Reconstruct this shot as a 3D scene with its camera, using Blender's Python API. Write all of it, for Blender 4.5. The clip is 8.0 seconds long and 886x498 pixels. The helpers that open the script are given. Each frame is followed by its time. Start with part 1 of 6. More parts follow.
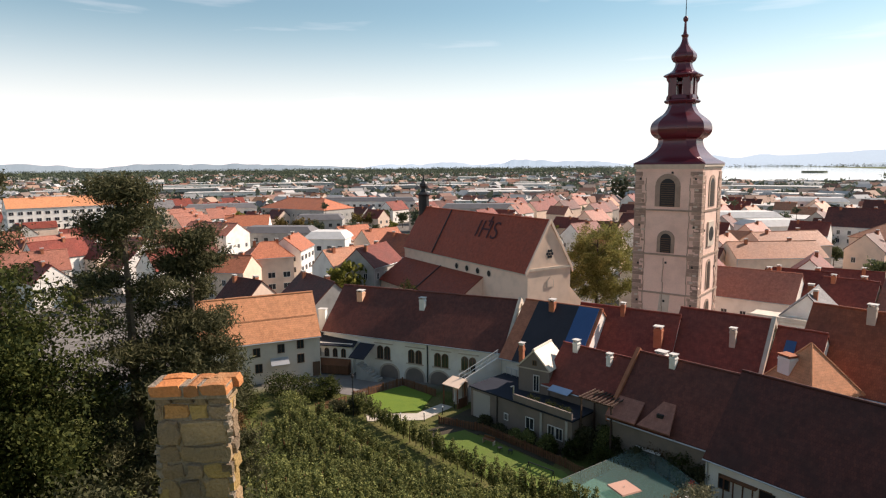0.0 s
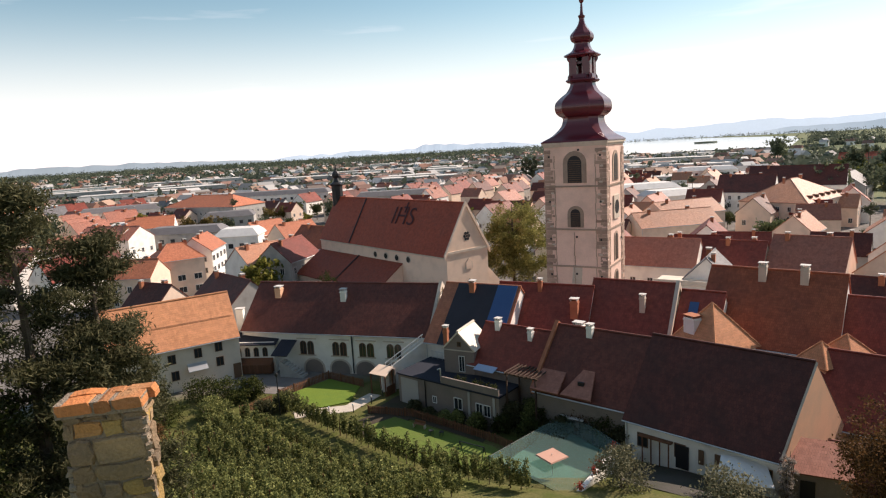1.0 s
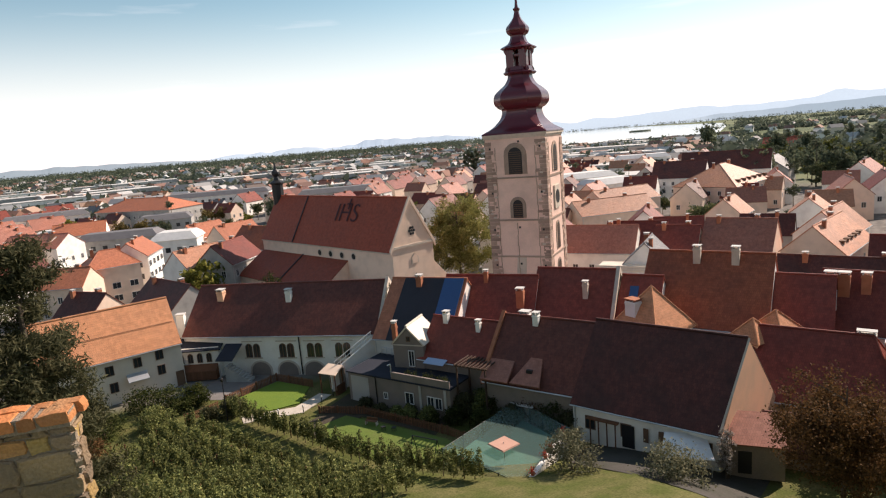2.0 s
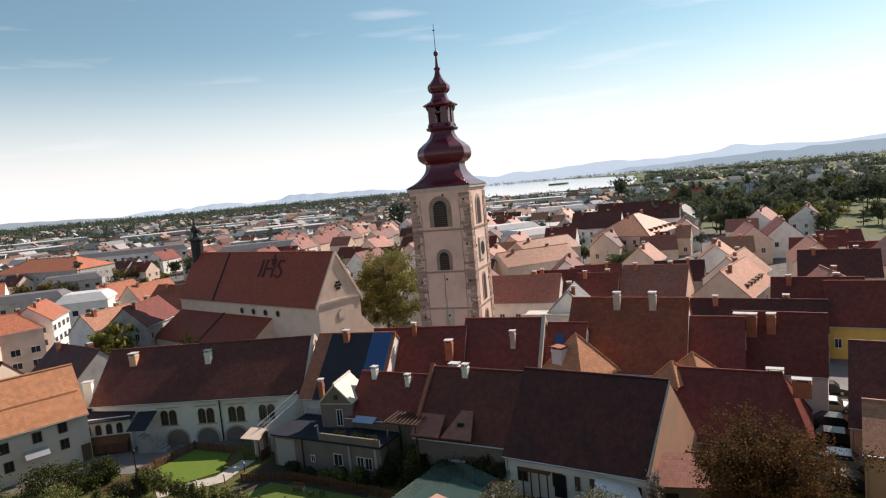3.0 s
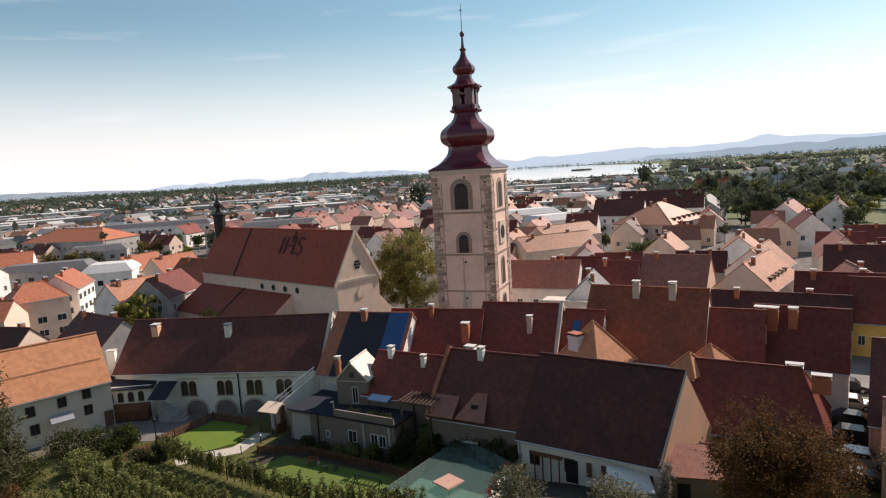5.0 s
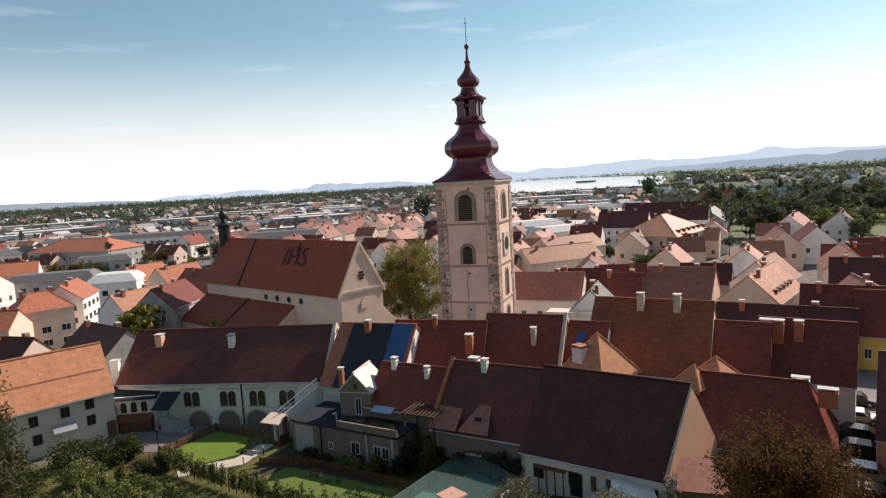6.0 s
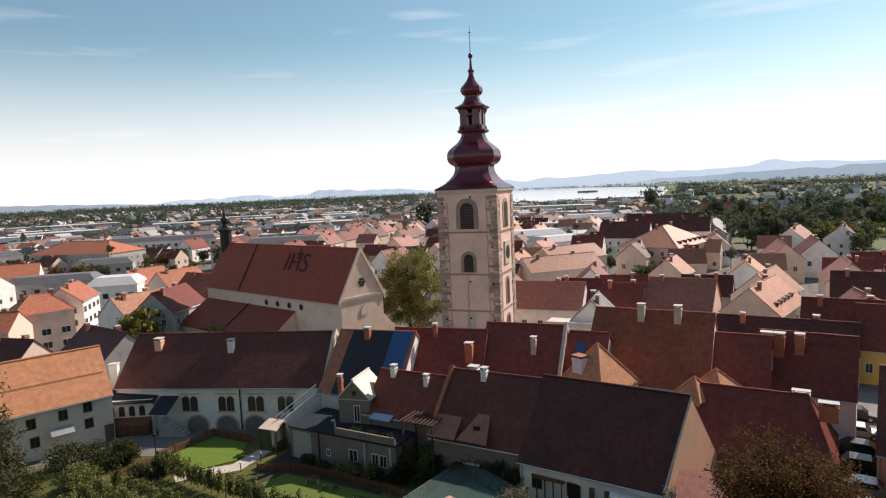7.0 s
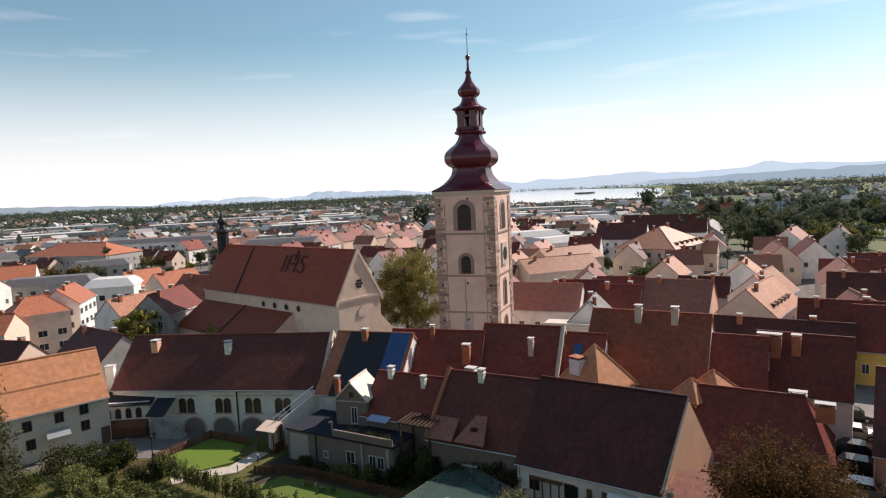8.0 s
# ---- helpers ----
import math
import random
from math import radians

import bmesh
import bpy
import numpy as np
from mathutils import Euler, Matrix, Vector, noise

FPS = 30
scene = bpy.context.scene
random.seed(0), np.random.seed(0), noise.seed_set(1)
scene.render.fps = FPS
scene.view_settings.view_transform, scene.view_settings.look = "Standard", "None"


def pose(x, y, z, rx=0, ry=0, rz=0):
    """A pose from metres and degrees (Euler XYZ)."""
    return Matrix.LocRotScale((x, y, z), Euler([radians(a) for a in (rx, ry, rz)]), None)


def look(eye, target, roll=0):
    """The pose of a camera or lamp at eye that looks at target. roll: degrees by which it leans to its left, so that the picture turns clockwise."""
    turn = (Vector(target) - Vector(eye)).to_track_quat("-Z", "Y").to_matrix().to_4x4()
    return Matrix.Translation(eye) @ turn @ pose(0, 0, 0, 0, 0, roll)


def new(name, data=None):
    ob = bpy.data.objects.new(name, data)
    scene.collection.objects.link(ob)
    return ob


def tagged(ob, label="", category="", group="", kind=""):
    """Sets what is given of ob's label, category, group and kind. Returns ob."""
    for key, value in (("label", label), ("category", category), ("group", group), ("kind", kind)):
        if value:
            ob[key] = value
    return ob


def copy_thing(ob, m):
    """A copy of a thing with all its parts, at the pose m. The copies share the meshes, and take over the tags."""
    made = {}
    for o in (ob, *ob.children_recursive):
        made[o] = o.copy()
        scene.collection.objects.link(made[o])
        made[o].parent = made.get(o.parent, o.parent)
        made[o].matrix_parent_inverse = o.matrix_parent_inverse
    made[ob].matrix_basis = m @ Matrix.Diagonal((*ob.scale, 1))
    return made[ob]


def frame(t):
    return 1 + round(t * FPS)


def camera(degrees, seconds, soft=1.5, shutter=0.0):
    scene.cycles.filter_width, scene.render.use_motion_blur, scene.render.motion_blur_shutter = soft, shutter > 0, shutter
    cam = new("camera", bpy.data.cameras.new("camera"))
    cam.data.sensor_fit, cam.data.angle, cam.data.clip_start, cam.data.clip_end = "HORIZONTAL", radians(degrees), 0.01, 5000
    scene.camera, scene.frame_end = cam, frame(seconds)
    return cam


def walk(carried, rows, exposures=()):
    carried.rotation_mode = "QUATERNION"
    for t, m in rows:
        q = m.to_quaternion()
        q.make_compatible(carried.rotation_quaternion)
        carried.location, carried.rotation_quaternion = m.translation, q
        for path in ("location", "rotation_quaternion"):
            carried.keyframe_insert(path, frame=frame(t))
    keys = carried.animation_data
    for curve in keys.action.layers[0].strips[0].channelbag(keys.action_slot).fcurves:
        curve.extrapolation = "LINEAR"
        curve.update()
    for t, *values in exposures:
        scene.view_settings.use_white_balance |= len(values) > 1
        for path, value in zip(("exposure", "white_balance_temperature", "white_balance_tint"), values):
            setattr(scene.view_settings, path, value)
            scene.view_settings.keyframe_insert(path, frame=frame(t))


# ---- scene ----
cam = camera(71.12, 8.0, 1.2)
PATH = [
    (0.0, pose(0, 0, 33, 82.22, 0.48, -0.07)),
    (0.5, pose(0, 0, 33, 82.47, 3.91, -4.14)),
    (1.0, pose(0, 0, 33, 80.71, 3.27, -8.14)),
    (1.5, pose(0.019, -0.006, 33, 79.35, 3.68, -10.23)),
    (2.0, pose(0.067, -0.022, 33, 79.82, 4.70, -13.47)),
    (2.2, pose(0.081, -0.026, 33, 83.24, 3.97, -17.03)),
    (3.3, pose(0.123, -0.040, 33, 84.18, 4.92, -20.64)),
    (3.5, pose(0.123, -0.040, 33, 83.71, 4.45, -20.78)),
    (4.0, pose(0.123, -0.040, 33, 83.13, 5.53, -20.06)),
    (4.5, pose(0.123, -0.040, 33, 82.28, 4.19, -19.12)),
    (6.0, pose(0.123, -0.040, 33, 83.71, 3.37, -17.93)),
    (6.5, pose(0.123, -0.040, 33, 84.11, 3.06, -17.99)),
    (7.0, pose(0.123, -0.040, 33, 84.45, 2.56, -17.74)),
    (7.5, pose(0.123, -0.040, 33, 84.56, 3.02, -17.91)),
    (8.0, pose(0.123, -0.040, 33, 84.57, 2.57, -17.99)),
]
walk(cam, PATH, ((0.0, 0.42, 6900, 21), (2.0, 0.42, 6900, 21), (3.4, 0.12, 6600, 20), (4.5, 0.15, 6650, 20), (6.0, 0.20, 6600, 20), (8.0, 0.20, 6550, 20)))

# ---- world and sun ----
SUN_AZ, SUN_EL = radians(66), radians(37)
world = bpy.data.worlds.new("world")
scene.world = world
world.use_nodes = True
wn = world.node_tree.nodes
sky = wn.new("ShaderNodeTexSky")
sky.sky_type, sky.sun_disc = "NISHITA", False
sky.sun_elevation, sky.sun_rotation = SUN_EL, SUN_AZ
sky.air_density, sky.dust_density, sky.ozone_density = 1.0, 0.4, 0.35
wl = world.node_tree.links
way, xyz, low, haze = wn.new("ShaderNodeTexCoord"), wn.new("ShaderNodeSeparateXYZ"), wn.new("ShaderNodeMapRange"), wn.new("ShaderNodeMix")
wl.new(way.outputs["Generated"], xyz.inputs[0])
wl.new(xyz.outputs["Z"], low.inputs[0])
low.interpolation_type = "SMOOTHSTEP"
low.inputs[1].default_value, low.inputs[2].default_value, low.inputs[3].default_value, low.inputs[4].default_value = -0.02, 0.24, 0.9, 0.05
haze.data_type = "RGBA"
haze.inputs[7].default_value = (11.2, 10.9, 10.8, 1)  # bright haze over the horizon
wl.new(low.outputs[0], haze.inputs[0])
tone = wn.new("ShaderNodeMix")
tone.data_type, tone.blend_type = "RGBA", "MULTIPLY"
tone.inputs[0].default_value, tone.inputs[7].default_value = 1.0, (0.74, 1.06, 0.99, 1)  # clear, slightly green-blue autumn sky
wl.new(sky.outputs[0], tone.inputs[6])
wl.new(tone.outputs[2], haze.inputs[6])
# thin streaks of high cloud
streak, squeeze, wisps, cloud, thin = wn.new("ShaderNodeTexNoise"), wn.new("ShaderNodeMapping"), wn.new("ShaderNodeMapRange"), wn.new("ShaderNodeMix"), wn.new("ShaderNodeMapRange")
squeeze.inputs["Scale"].default_value = (2.2, 2.2, 22)
wl.new(way.outputs["Generated"], squeeze.inputs[0])
wl.new(squeeze.outputs[0], streak.inputs["Vector"])
streak.inputs["Scale"].default_value, streak.inputs["Detail"].default_value = 1.3, 6
wisps.inputs[1].default_value, wisps.inputs[2].default_value, wisps.inputs[4].default_value = 0.58, 0.80, 0.45
wl.new(streak.outputs["Fac"], wisps.inputs[0])
cloud.data_type = "RGBA"
cloud.inputs[7].default_value = (11, 11.2, 11.4, 1)
wl.new(wisps.outputs[0], cloud.inputs[0])
wl.new(haze.outputs[2], cloud.inputs[6])
wl.new(cloud.outputs[2], wn["Background"].inputs[0])
wn["Background"].inputs[1].default_value = 0.090
sun = new("sun", bpy.data.lights.new("sun", "SUN"))
sun.data.energy, sun.data.angle, sun.data.color = 5.4, radians(0.6), (1.0, 0.90, 0.77)
sun_dir = Vector((math.sin(SUN_AZ) * math.cos(SUN_EL), math.cos(SUN_AZ) * math.cos(SUN_EL), math.sin(SUN_EL)))
sun.matrix_world = look(sun_dir * 500, (0, 0, 0))

# ---- materials ----
rng = random.Random(7)


def material(name, colour, rough=0.85, vary=0.25, scale=1.5, bump=0.3, metal=0.0, stain=None, stain_amount=0.35, spec=0.3, per_object=0.0):
    """Plain surface with fine grain, broad blotches of a second colour and a little relief."""
    m = bpy.data.materials.new(name)
    m.use_nodes = True
    n, l = m.node_tree.nodes, m.node_tree.links
    b = n["Principled BSDF"]
    b.inputs["Roughness"].default_value, b.inputs["Metallic"].default_value = rough, metal
    b.inputs["Specular IOR Level"].default_value = spec
    co = n.new("ShaderNodeTexCoord")
    fine, broad = n.new("ShaderNodeTexNoise"), n.new("ShaderNodeTexNoise")
    fine.inputs["Scale"].default_value, fine.inputs["Detail"].default_value = scale * 6, 6
    broad.inputs["Scale"].default_value, broad.inputs["Detail"].default_value = scale * 0.35, 5
    l.new(co.outputs["Object"], fine.inputs["Vector"])
    l.new(co.outputs["Object"], broad.inputs["Vector"])
    ramp = n.new("ShaderNodeMapRange")
    ramp.inputs[1].default_value, ramp.inputs[2].default_value = 0.45, 0.7
    ramp.inputs[4].default_value = stain_amount
    l.new(broad.outputs["Fac"], ramp.inputs[0])
    mix = n.new("ShaderNodeMix")
    mix.data_type = "RGBA"
    c2 = stain or tuple(c * 0.55 for c in colour)
    mix.inputs[6].default_value, mix.inputs[7].default_value = (*colour, 1), (*c2, 1)
    l.new(ramp.outputs[0], mix.inputs[0])
    hsv = n.new("ShaderNodeHueSaturation")
    val = n.new("ShaderNodeMapRange")
    val.inputs[3].default_value, val.inputs[4].default_value = 1 - vary, 1 + vary
    l.new(fine.outputs["Fac"], val.inputs[0])
    l.new(val.outputs[0], hsv.inputs["Value"])
    l.new(mix.outputs[2], hsv.inputs["Color"])
    out = hsv.outputs[0]
    if per_object:
        info, hs = n.new("ShaderNodeObjectInfo"), n.new("ShaderNodeHueSaturation")
        mr = n.new("ShaderNodeMapRange")
        mr.inputs[3].default_value, mr.inputs[4].default_value = 1 - per_object, 1 + per_object
        l.new(info.outputs["Random"], mr.inputs[0])
        l.new(mr.outputs[0], hs.inputs["Value"])
        l.new(out, hs.inputs["Color"])
        out = hs.outputs[0]
    l.new(out, b.inputs["Base Color"])
    if bump:
        bp = n.new("ShaderNodeBump")
        bp.inputs["Strength"].default_value, bp.inputs["Distance"].default_value = bump, 0.05
        l.new(fine.outputs["Fac"], bp.inputs["Height"])
        l.new(bp.outputs[0], b.inputs["Normal"])
    return m


def tile_material(name, colour, second, moss, width=0.2, height=0.32, moss_amount=0.5):
    """Clay roof tiles in courses: each tile its own shade, dark joints, lichen in patches. Coordinates are metres on the slope."""
    m = bpy.data.materials.new(name)
    m.use_nodes = True
    n, l = m.node_tree.nodes, m.node_tree.links
    b = n["Principled BSDF"]
    b.inputs["Roughness"].default_value, b.inputs["Specular IOR Level"].default_value = 0.55, 0.17
    uv, br = n.new("ShaderNodeUVMap"), n.new("ShaderNodeTexBrick")
    uv.uv_map = "metres"
    br.inputs["Scale"].default_value = 1.0
    br.inputs["Brick Width"].default_value, br.inputs["Row Height"].default_value = width, height
    br.inputs["Mortar Size"].default_value, br.inputs["Mortar Smooth"].default_value = 0.012, 0.3
    br.inputs["Color1"].default_value, br.inputs["Color2"].default_value = (*colour, 1), (*second, 1)
    br.inputs["Mortar"].default_value = (*[c * 0.55 for c in colour], 1)
    l.new(uv.outputs[0], br.inputs["Vector"])
    co, big, mid = n.new("ShaderNodeTexCoord"), n.new("ShaderNodeTexNoise"), n.new("ShaderNodeTexNoise")
    big.inputs["Scale"].default_value, big.inputs["Detail"].default_value = 0.28, 7
    mid.inputs["Scale"].default_value, mid.inputs["Detail"].default_value = 1.6, 6
    l.new(co.outputs["Object"], big.inputs["Vector"])
    l.new(co.outputs["Object"], mid.inputs["Vector"])
    mr = n.new("ShaderNodeMapRange")
    mr.inputs[1].default_value, mr.inputs[2].default_value, mr.inputs[4].default_value = 0.42, 0.72, moss_amount
    l.new(big.outputs["Fac"], mr.inputs[0])
    mix = n.new("ShaderNodeMix")
    mix.data_type = "RGBA"
    mix.inputs[7].default_value = (*moss, 1)
    l.new(mr.outputs[0], mix.inputs[0])
    l.new(br.outputs["Color"], mix.inputs[6])
    hsv, vr = n.new("ShaderNodeHueSaturation"), n.new("ShaderNodeMapRange")
    vr.inputs[1].default_value, vr.inputs[2].default_value = 0.3, 0.7
    vr.inputs[3].default_value, vr.inputs[4].default_value = 0.84, 1.16
    l.new(mid.outputs["Fac"], vr.inputs[0])
    l.new(vr.outputs[0], hsv.inputs["Value"])
    l.new(mix.outputs[2], hsv.inputs["Color"])
    info, hs = n.new("ShaderNodeObjectInfo"), n.new("ShaderNodeHueSaturation")
    ov = n.new("ShaderNodeMapRange")
    ov.inputs[3].default_value, ov.inputs[4].default_value = 0.85, 1.15
    l.new(info.outputs["Random"], ov.inputs[0])
    l.new(ov.outputs[0], hs.inputs["Value"])
    l.new(hsv.outputs[0], hs.inputs["Color"])
    l.new(hs.outputs[0], b.inputs["Base Color"])
    bp = n.new("ShaderNodeBump")
    bp.invert = True
    bp.inputs["Strength"].default_value, bp.inputs["Distance"].default_value = 0.4, 0.03
    l.new(br.outputs["Fac"], bp.inputs["Height"])
    l.new(bp.outputs[0], b.inputs["Normal"])
    return m


def leaf_material(name, a, b_, per=0.25):
    m = bpy.data.materials.new(name)
    m.use_nodes = True
    n, l = m.node_tree.nodes, m.node_tree.links
    b = n["Principled BSDF"]
    b.inputs["Roughness"].default_value, b.inputs["Specular IOR Level"].default_value = 0.75, 0.1
    geo, mix = n.new("ShaderNodeNewGeometry"), n.new("ShaderNodeMix")
    mix.data_type = "RGBA"
    mix.inputs[6].default_value, mix.inputs[7].default_value = (*a, 1), (*b_, 1)
    l.new(geo.outputs["Random Per Island"], mix.inputs[0])
    info, hs, mr = n.new("ShaderNodeObjectInfo"), n.new("ShaderNodeHueSaturation"), n.new("ShaderNodeMapRange")
    mr.inputs[3].default_value, mr.inputs[4].default_value = 1 - per, 1 + per
    l.new(info.outputs["Random"], mr.inputs[0])
    l.new(mr.outputs[0], hs.inputs["Value"])
    l.new(mix.outputs[2], hs.inputs["Color"])
    l.new(hs.outputs[0], b.inputs["Base Color"])
    tr, add = n.new("ShaderNodeBsdfTranslucent"), n.new("ShaderNodeMixShader")
    add.inputs[0].default_value = 0.3
    l.new(hs.outputs[0], tr.inputs["Color"])
    l.new(b.outputs[0], add.inputs[1])
    l.new(tr.outputs[0], add.inputs[2])
    l.new(add.outputs[0], n["Material Output"].inputs["Surface"])
    return m


M = {
    "tile_red": tile_material("old_red_tiles", (0.25, 0.060, 0.042), (0.185, 0.047, 0.035), (0.10, 0.040, 0.033)),
    "tile_dark": tile_material("dark_brown_tiles", (0.16, 0.053, 0.040), (0.105, 0.038, 0.032), (0.058, 0.034, 0.030), moss_amount=0.7),
    "tile_black": tile_material("blackened_tiles", (0.115, 0.038, 0.030), (0.080, 0.029, 0.025), (0.050, 0.026, 0.023), moss_amount=0.7),
    "tile_rust": tile_material("rusty_red_tiles", (0.19, 0.060, 0.044), (0.14, 0.048, 0.037), (0.085, 0.040, 0.034), moss_amount=0.6),
    "tile_church": tile_material("church_red_tiles", (0.36, 0.079, 0.042), (0.29, 0.063, 0.036), (0.19, 0.058, 0.040), moss_amount=0.35),
    "tile_warm": tile_material("warm_brown_red_tiles", (0.42, 0.125, 0.062), (0.33, 0.095, 0.050), (0.15, 0.055, 0.040), moss_amount=0.6),
    "tile_rose": tile_material("faded_rose_tiles", (0.40, 0.165, 0.115), (0.33, 0.13, 0.09), (0.24, 0.12, 0.095), moss_amount=0.5),
    "tile_orange": tile_material("new_orange_tiles", (0.62, 0.28, 0.14), (0.57, 0.245, 0.12), (0.50, 0.24, 0.14), moss_amount=0.3),
    "tile_pale": tile_material("pale_weathered_tiles", (0.50, 0.24, 0.145), (0.42, 0.19, 0.11), (0.32, 0.18, 0.13), moss_amount=0.5),
    "tile_grey": tile_material("grey_slates", (0.20, 0.19, 0.19), (0.15, 0.145, 0.15), (0.10, 0.10, 0.10)),
    "white": material("white_plaster", (0.83, 0.80, 0.74), vary=0.06, stain=(0.52, 0.48, 0.42), stain_amount=0.4, bump=0.15),
    "cream": material("cream_plaster", (0.76, 0.585, 0.46), vary=0.07, stain=(0.53, 0.41, 0.32), stain_amount=0.45, bump=0.15),
    "pink": material("pinkish_render", (0.77, 0.54, 0.445), vary=0.12, stain=(0.52, 0.36, 0.295), stain_amount=0.55, bump=0.25, scale=0.9),
    "ivory": material("ivory_plaster", (0.70, 0.60, 0.50), vary=0.07, stain=(0.50, 0.43, 0.36), stain_amount=0.45, bump=0.15),
    "tan": material("tan_plaster", (0.72, 0.42, 0.27), vary=0.08, stain=(0.55, 0.36, 0.25), stain_amount=0.5, bump=0.2),
    "grey": material("grey_plaster", (0.42, 0.40, 0.37), vary=0.08, stain=(0.26, 0.25, 0.23), stain_amount=0.6, bump=0.2),
    "yellow": material("yellow_plaster", (0.72, 0.50, 0.14), vary=0.06, bump=0.1),
    "stone": material("brown_quoin_stone", (0.41, 0.285, 0.225), vary=0.25, stain=(0.24, 0.17, 0.135), per_object=0.3, bump=0.6, scale=2.5),
    "trim": material("pale_stone_trim", (0.55, 0.47, 0.39), vary=0.12, bump=0.3, scale=3),
    "brick": material("red_brick", (0.40, 0.15, 0.08), vary=0.25, scale=4, bump=0.4, per_object=0.12),
    "copper": material("dark_red_painted_copper", (0.105, 0.016, 0.026), rough=0.24, vary=0.12, stain=(0.08, 0.018, 0.02), bump=0.08, spec=0.5, scale=0.8),
    "black": material("black_metal", (0.02, 0.02, 0.022), rough=0.45, bump=0),
    "tower_stone": material("grey_brown_dressed_stone", (0.37, 0.275, 0.215), vary=0.3, stain=(0.24, 0.18, 0.14), stain_amount=0.6, per_object=0.2, bump=0.6, scale=2.5),
    "tile_coral": tile_material("coral_red_tiles", (0.50, 0.185, 0.10), (0.43, 0.15, 0.085), (0.33, 0.14, 0.095), moss_amount=0.4),
    "glass": material("dark_window_glass", (0.03, 0.035, 0.04), rough=0.12, vary=0.1, bump=0, spec=0.5),
    "frame": material("brown_window_frame", (0.16, 0.09, 0.055), vary=0.15, bump=0.1),
    "whiteframe": material("white_window_frame", (0.72, 0.71, 0.69), vary=0.05, bump=0),
    "paleblue": material("pale_blue_sheet", (0.32, 0.42, 0.58), rough=0.6, vary=0.12, bump=0.3),
    "zinc": material("zinc_sheet", (0.55, 0.56, 0.57), rough=0.4, metal=0.6, vary=0.1, bump=0.05),
    "wood": material("brown_timber", (0.17, 0.075, 0.04), vary=0.3, scale=4, bump=0.3, per_object=0.2),
    "old_wood": material("weathered_dark_timber", (0.085, 0.052, 0.038), vary=0.3, scale=4, bump=0.3, per_object=0.2),
    "blue": material("blue_tarpaulin", (0.030, 0.085, 0.21), rough=0.5, vary=0.15, bump=0.5, stain=(0.04, 0.11, 0.25)),
    "bluegrey": material("dark_blue_bitumen_roof", (0.020, 0.024, 0.036), rough=0.85, vary=0.2, bump=0.2),
    "tar": material("dark_roofing_felt", (0.030, 0.028, 0.036), rough=0.6, vary=0.25, bump=0.4),
    "lawn": material("mown_lawn", (0.12, 0.185, 0.020), vary=0.3, scale=3, stain=(0.075, 0.15, 0.02), bump=0.6),
    "lawn_dry": material("garden_grass", (0.10, 0.15, 0.022), vary=0.3, scale=3, stain=(0.12, 0.125, 0.04), bump=0.6),
    # stained grey render, its colour darkened to carry the shade on these walls
    "weathered": material("shade_darkened_render", (0.235, 0.19, 0.165), vary=0.15, stain=(0.17, 0.145, 0.125), stain_amount=0.7, bump=0.3),
    "white_sheet": material("white_roof_sheeting", (0.70, 0.61, 0.50), rough=0.5, vary=0.05, bump=0.05),
    "path": material("pale_gravel_path", (0.50, 0.45, 0.38), vary=0.15, scale=4, bump=0.3),
    # garden soil, made darker than its own brown to deepen the houses' shade
    "earth": material("brown_soil_with_shade", (0.055, 0.042, 0.028), vary=0.3, stain=(0.025, 0.035, 0.013), stain_amount=0.8, scale=1.2, bump=0.5),
    "asphalt": material("grey_street_paving", (0.19, 0.175, 0.165), vary=0.15, bump=0.2),
    "concrete": material("pale_concrete", (0.55, 0.53, 0.50), vary=0.1, bump=0.2),
    "bark": material("grey_brown_bark", (0.10, 0.075, 0.055), vary=0.35, scale=4, bump=0.8),
    "leaf": leaf_material("green_leaves", (0.018, 0.029, 0.009), (0.085, 0.094, 0.026)),
    "leaf_yellow": leaf_material("yellow_green_leaves", (0.085, 0.098, 0.020), (0.22, 0.205, 0.045)),
    "leaf_brown": leaf_material("rusty_autumn_leaves", (0.050, 0.030, 0.014), (0.165, 0.085, 0.034)),
    "leaf_autumn": leaf_material("yellow_brown_autumn_leaves", (0.105, 0.080, 0.028), (0.20, 0.145, 0.05)),
    "olive": leaf_material("grey_green_shrub_leaves", (0.085, 0.09, 0.05), (0.27, 0.26, 0.165)),
    # both town foliage colours are lightened to include some air haze
    "town_leaf": leaf_material("haze_paled_town_leaves", (0.075, 0.092, 0.045), (0.15, 0.165, 0.075)),
    "town_needles": leaf_material("haze_paled_conifer_leaves", (0.070, 0.088, 0.055), (0.135, 0.15, 0.090)),
    "roof_letter": material("dark_glazed_tiles", (0.075, 0.030, 0.034), vary=0.2, bump=0.2),
    "needles": leaf_material("dark_pine_needles", (0.034, 0.039, 0.018), (0.125, 0.118, 0.060)),
    "lime_leaf": leaf_material("yellowing_lime_leaves", (0.13, 0.138, 0.038), (0.43, 0.40, 0.135)),
    "slope_leaf": leaf_material("dusky_slope_leaves", (0.034, 0.040, 0.020), (0.13, 0.13, 0.065)),
    "vine": leaf_material("vine_leaves", (0.050, 0.068, 0.022), (0.30, 0.31, 0.11)),
    # leaf colours lifted and greyed to carry the haze of distance
    "far_leaf": leaf_material("haze_paled_foliage", (0.090, 0.112, 0.085), (0.135, 0.155, 0.11)),
}


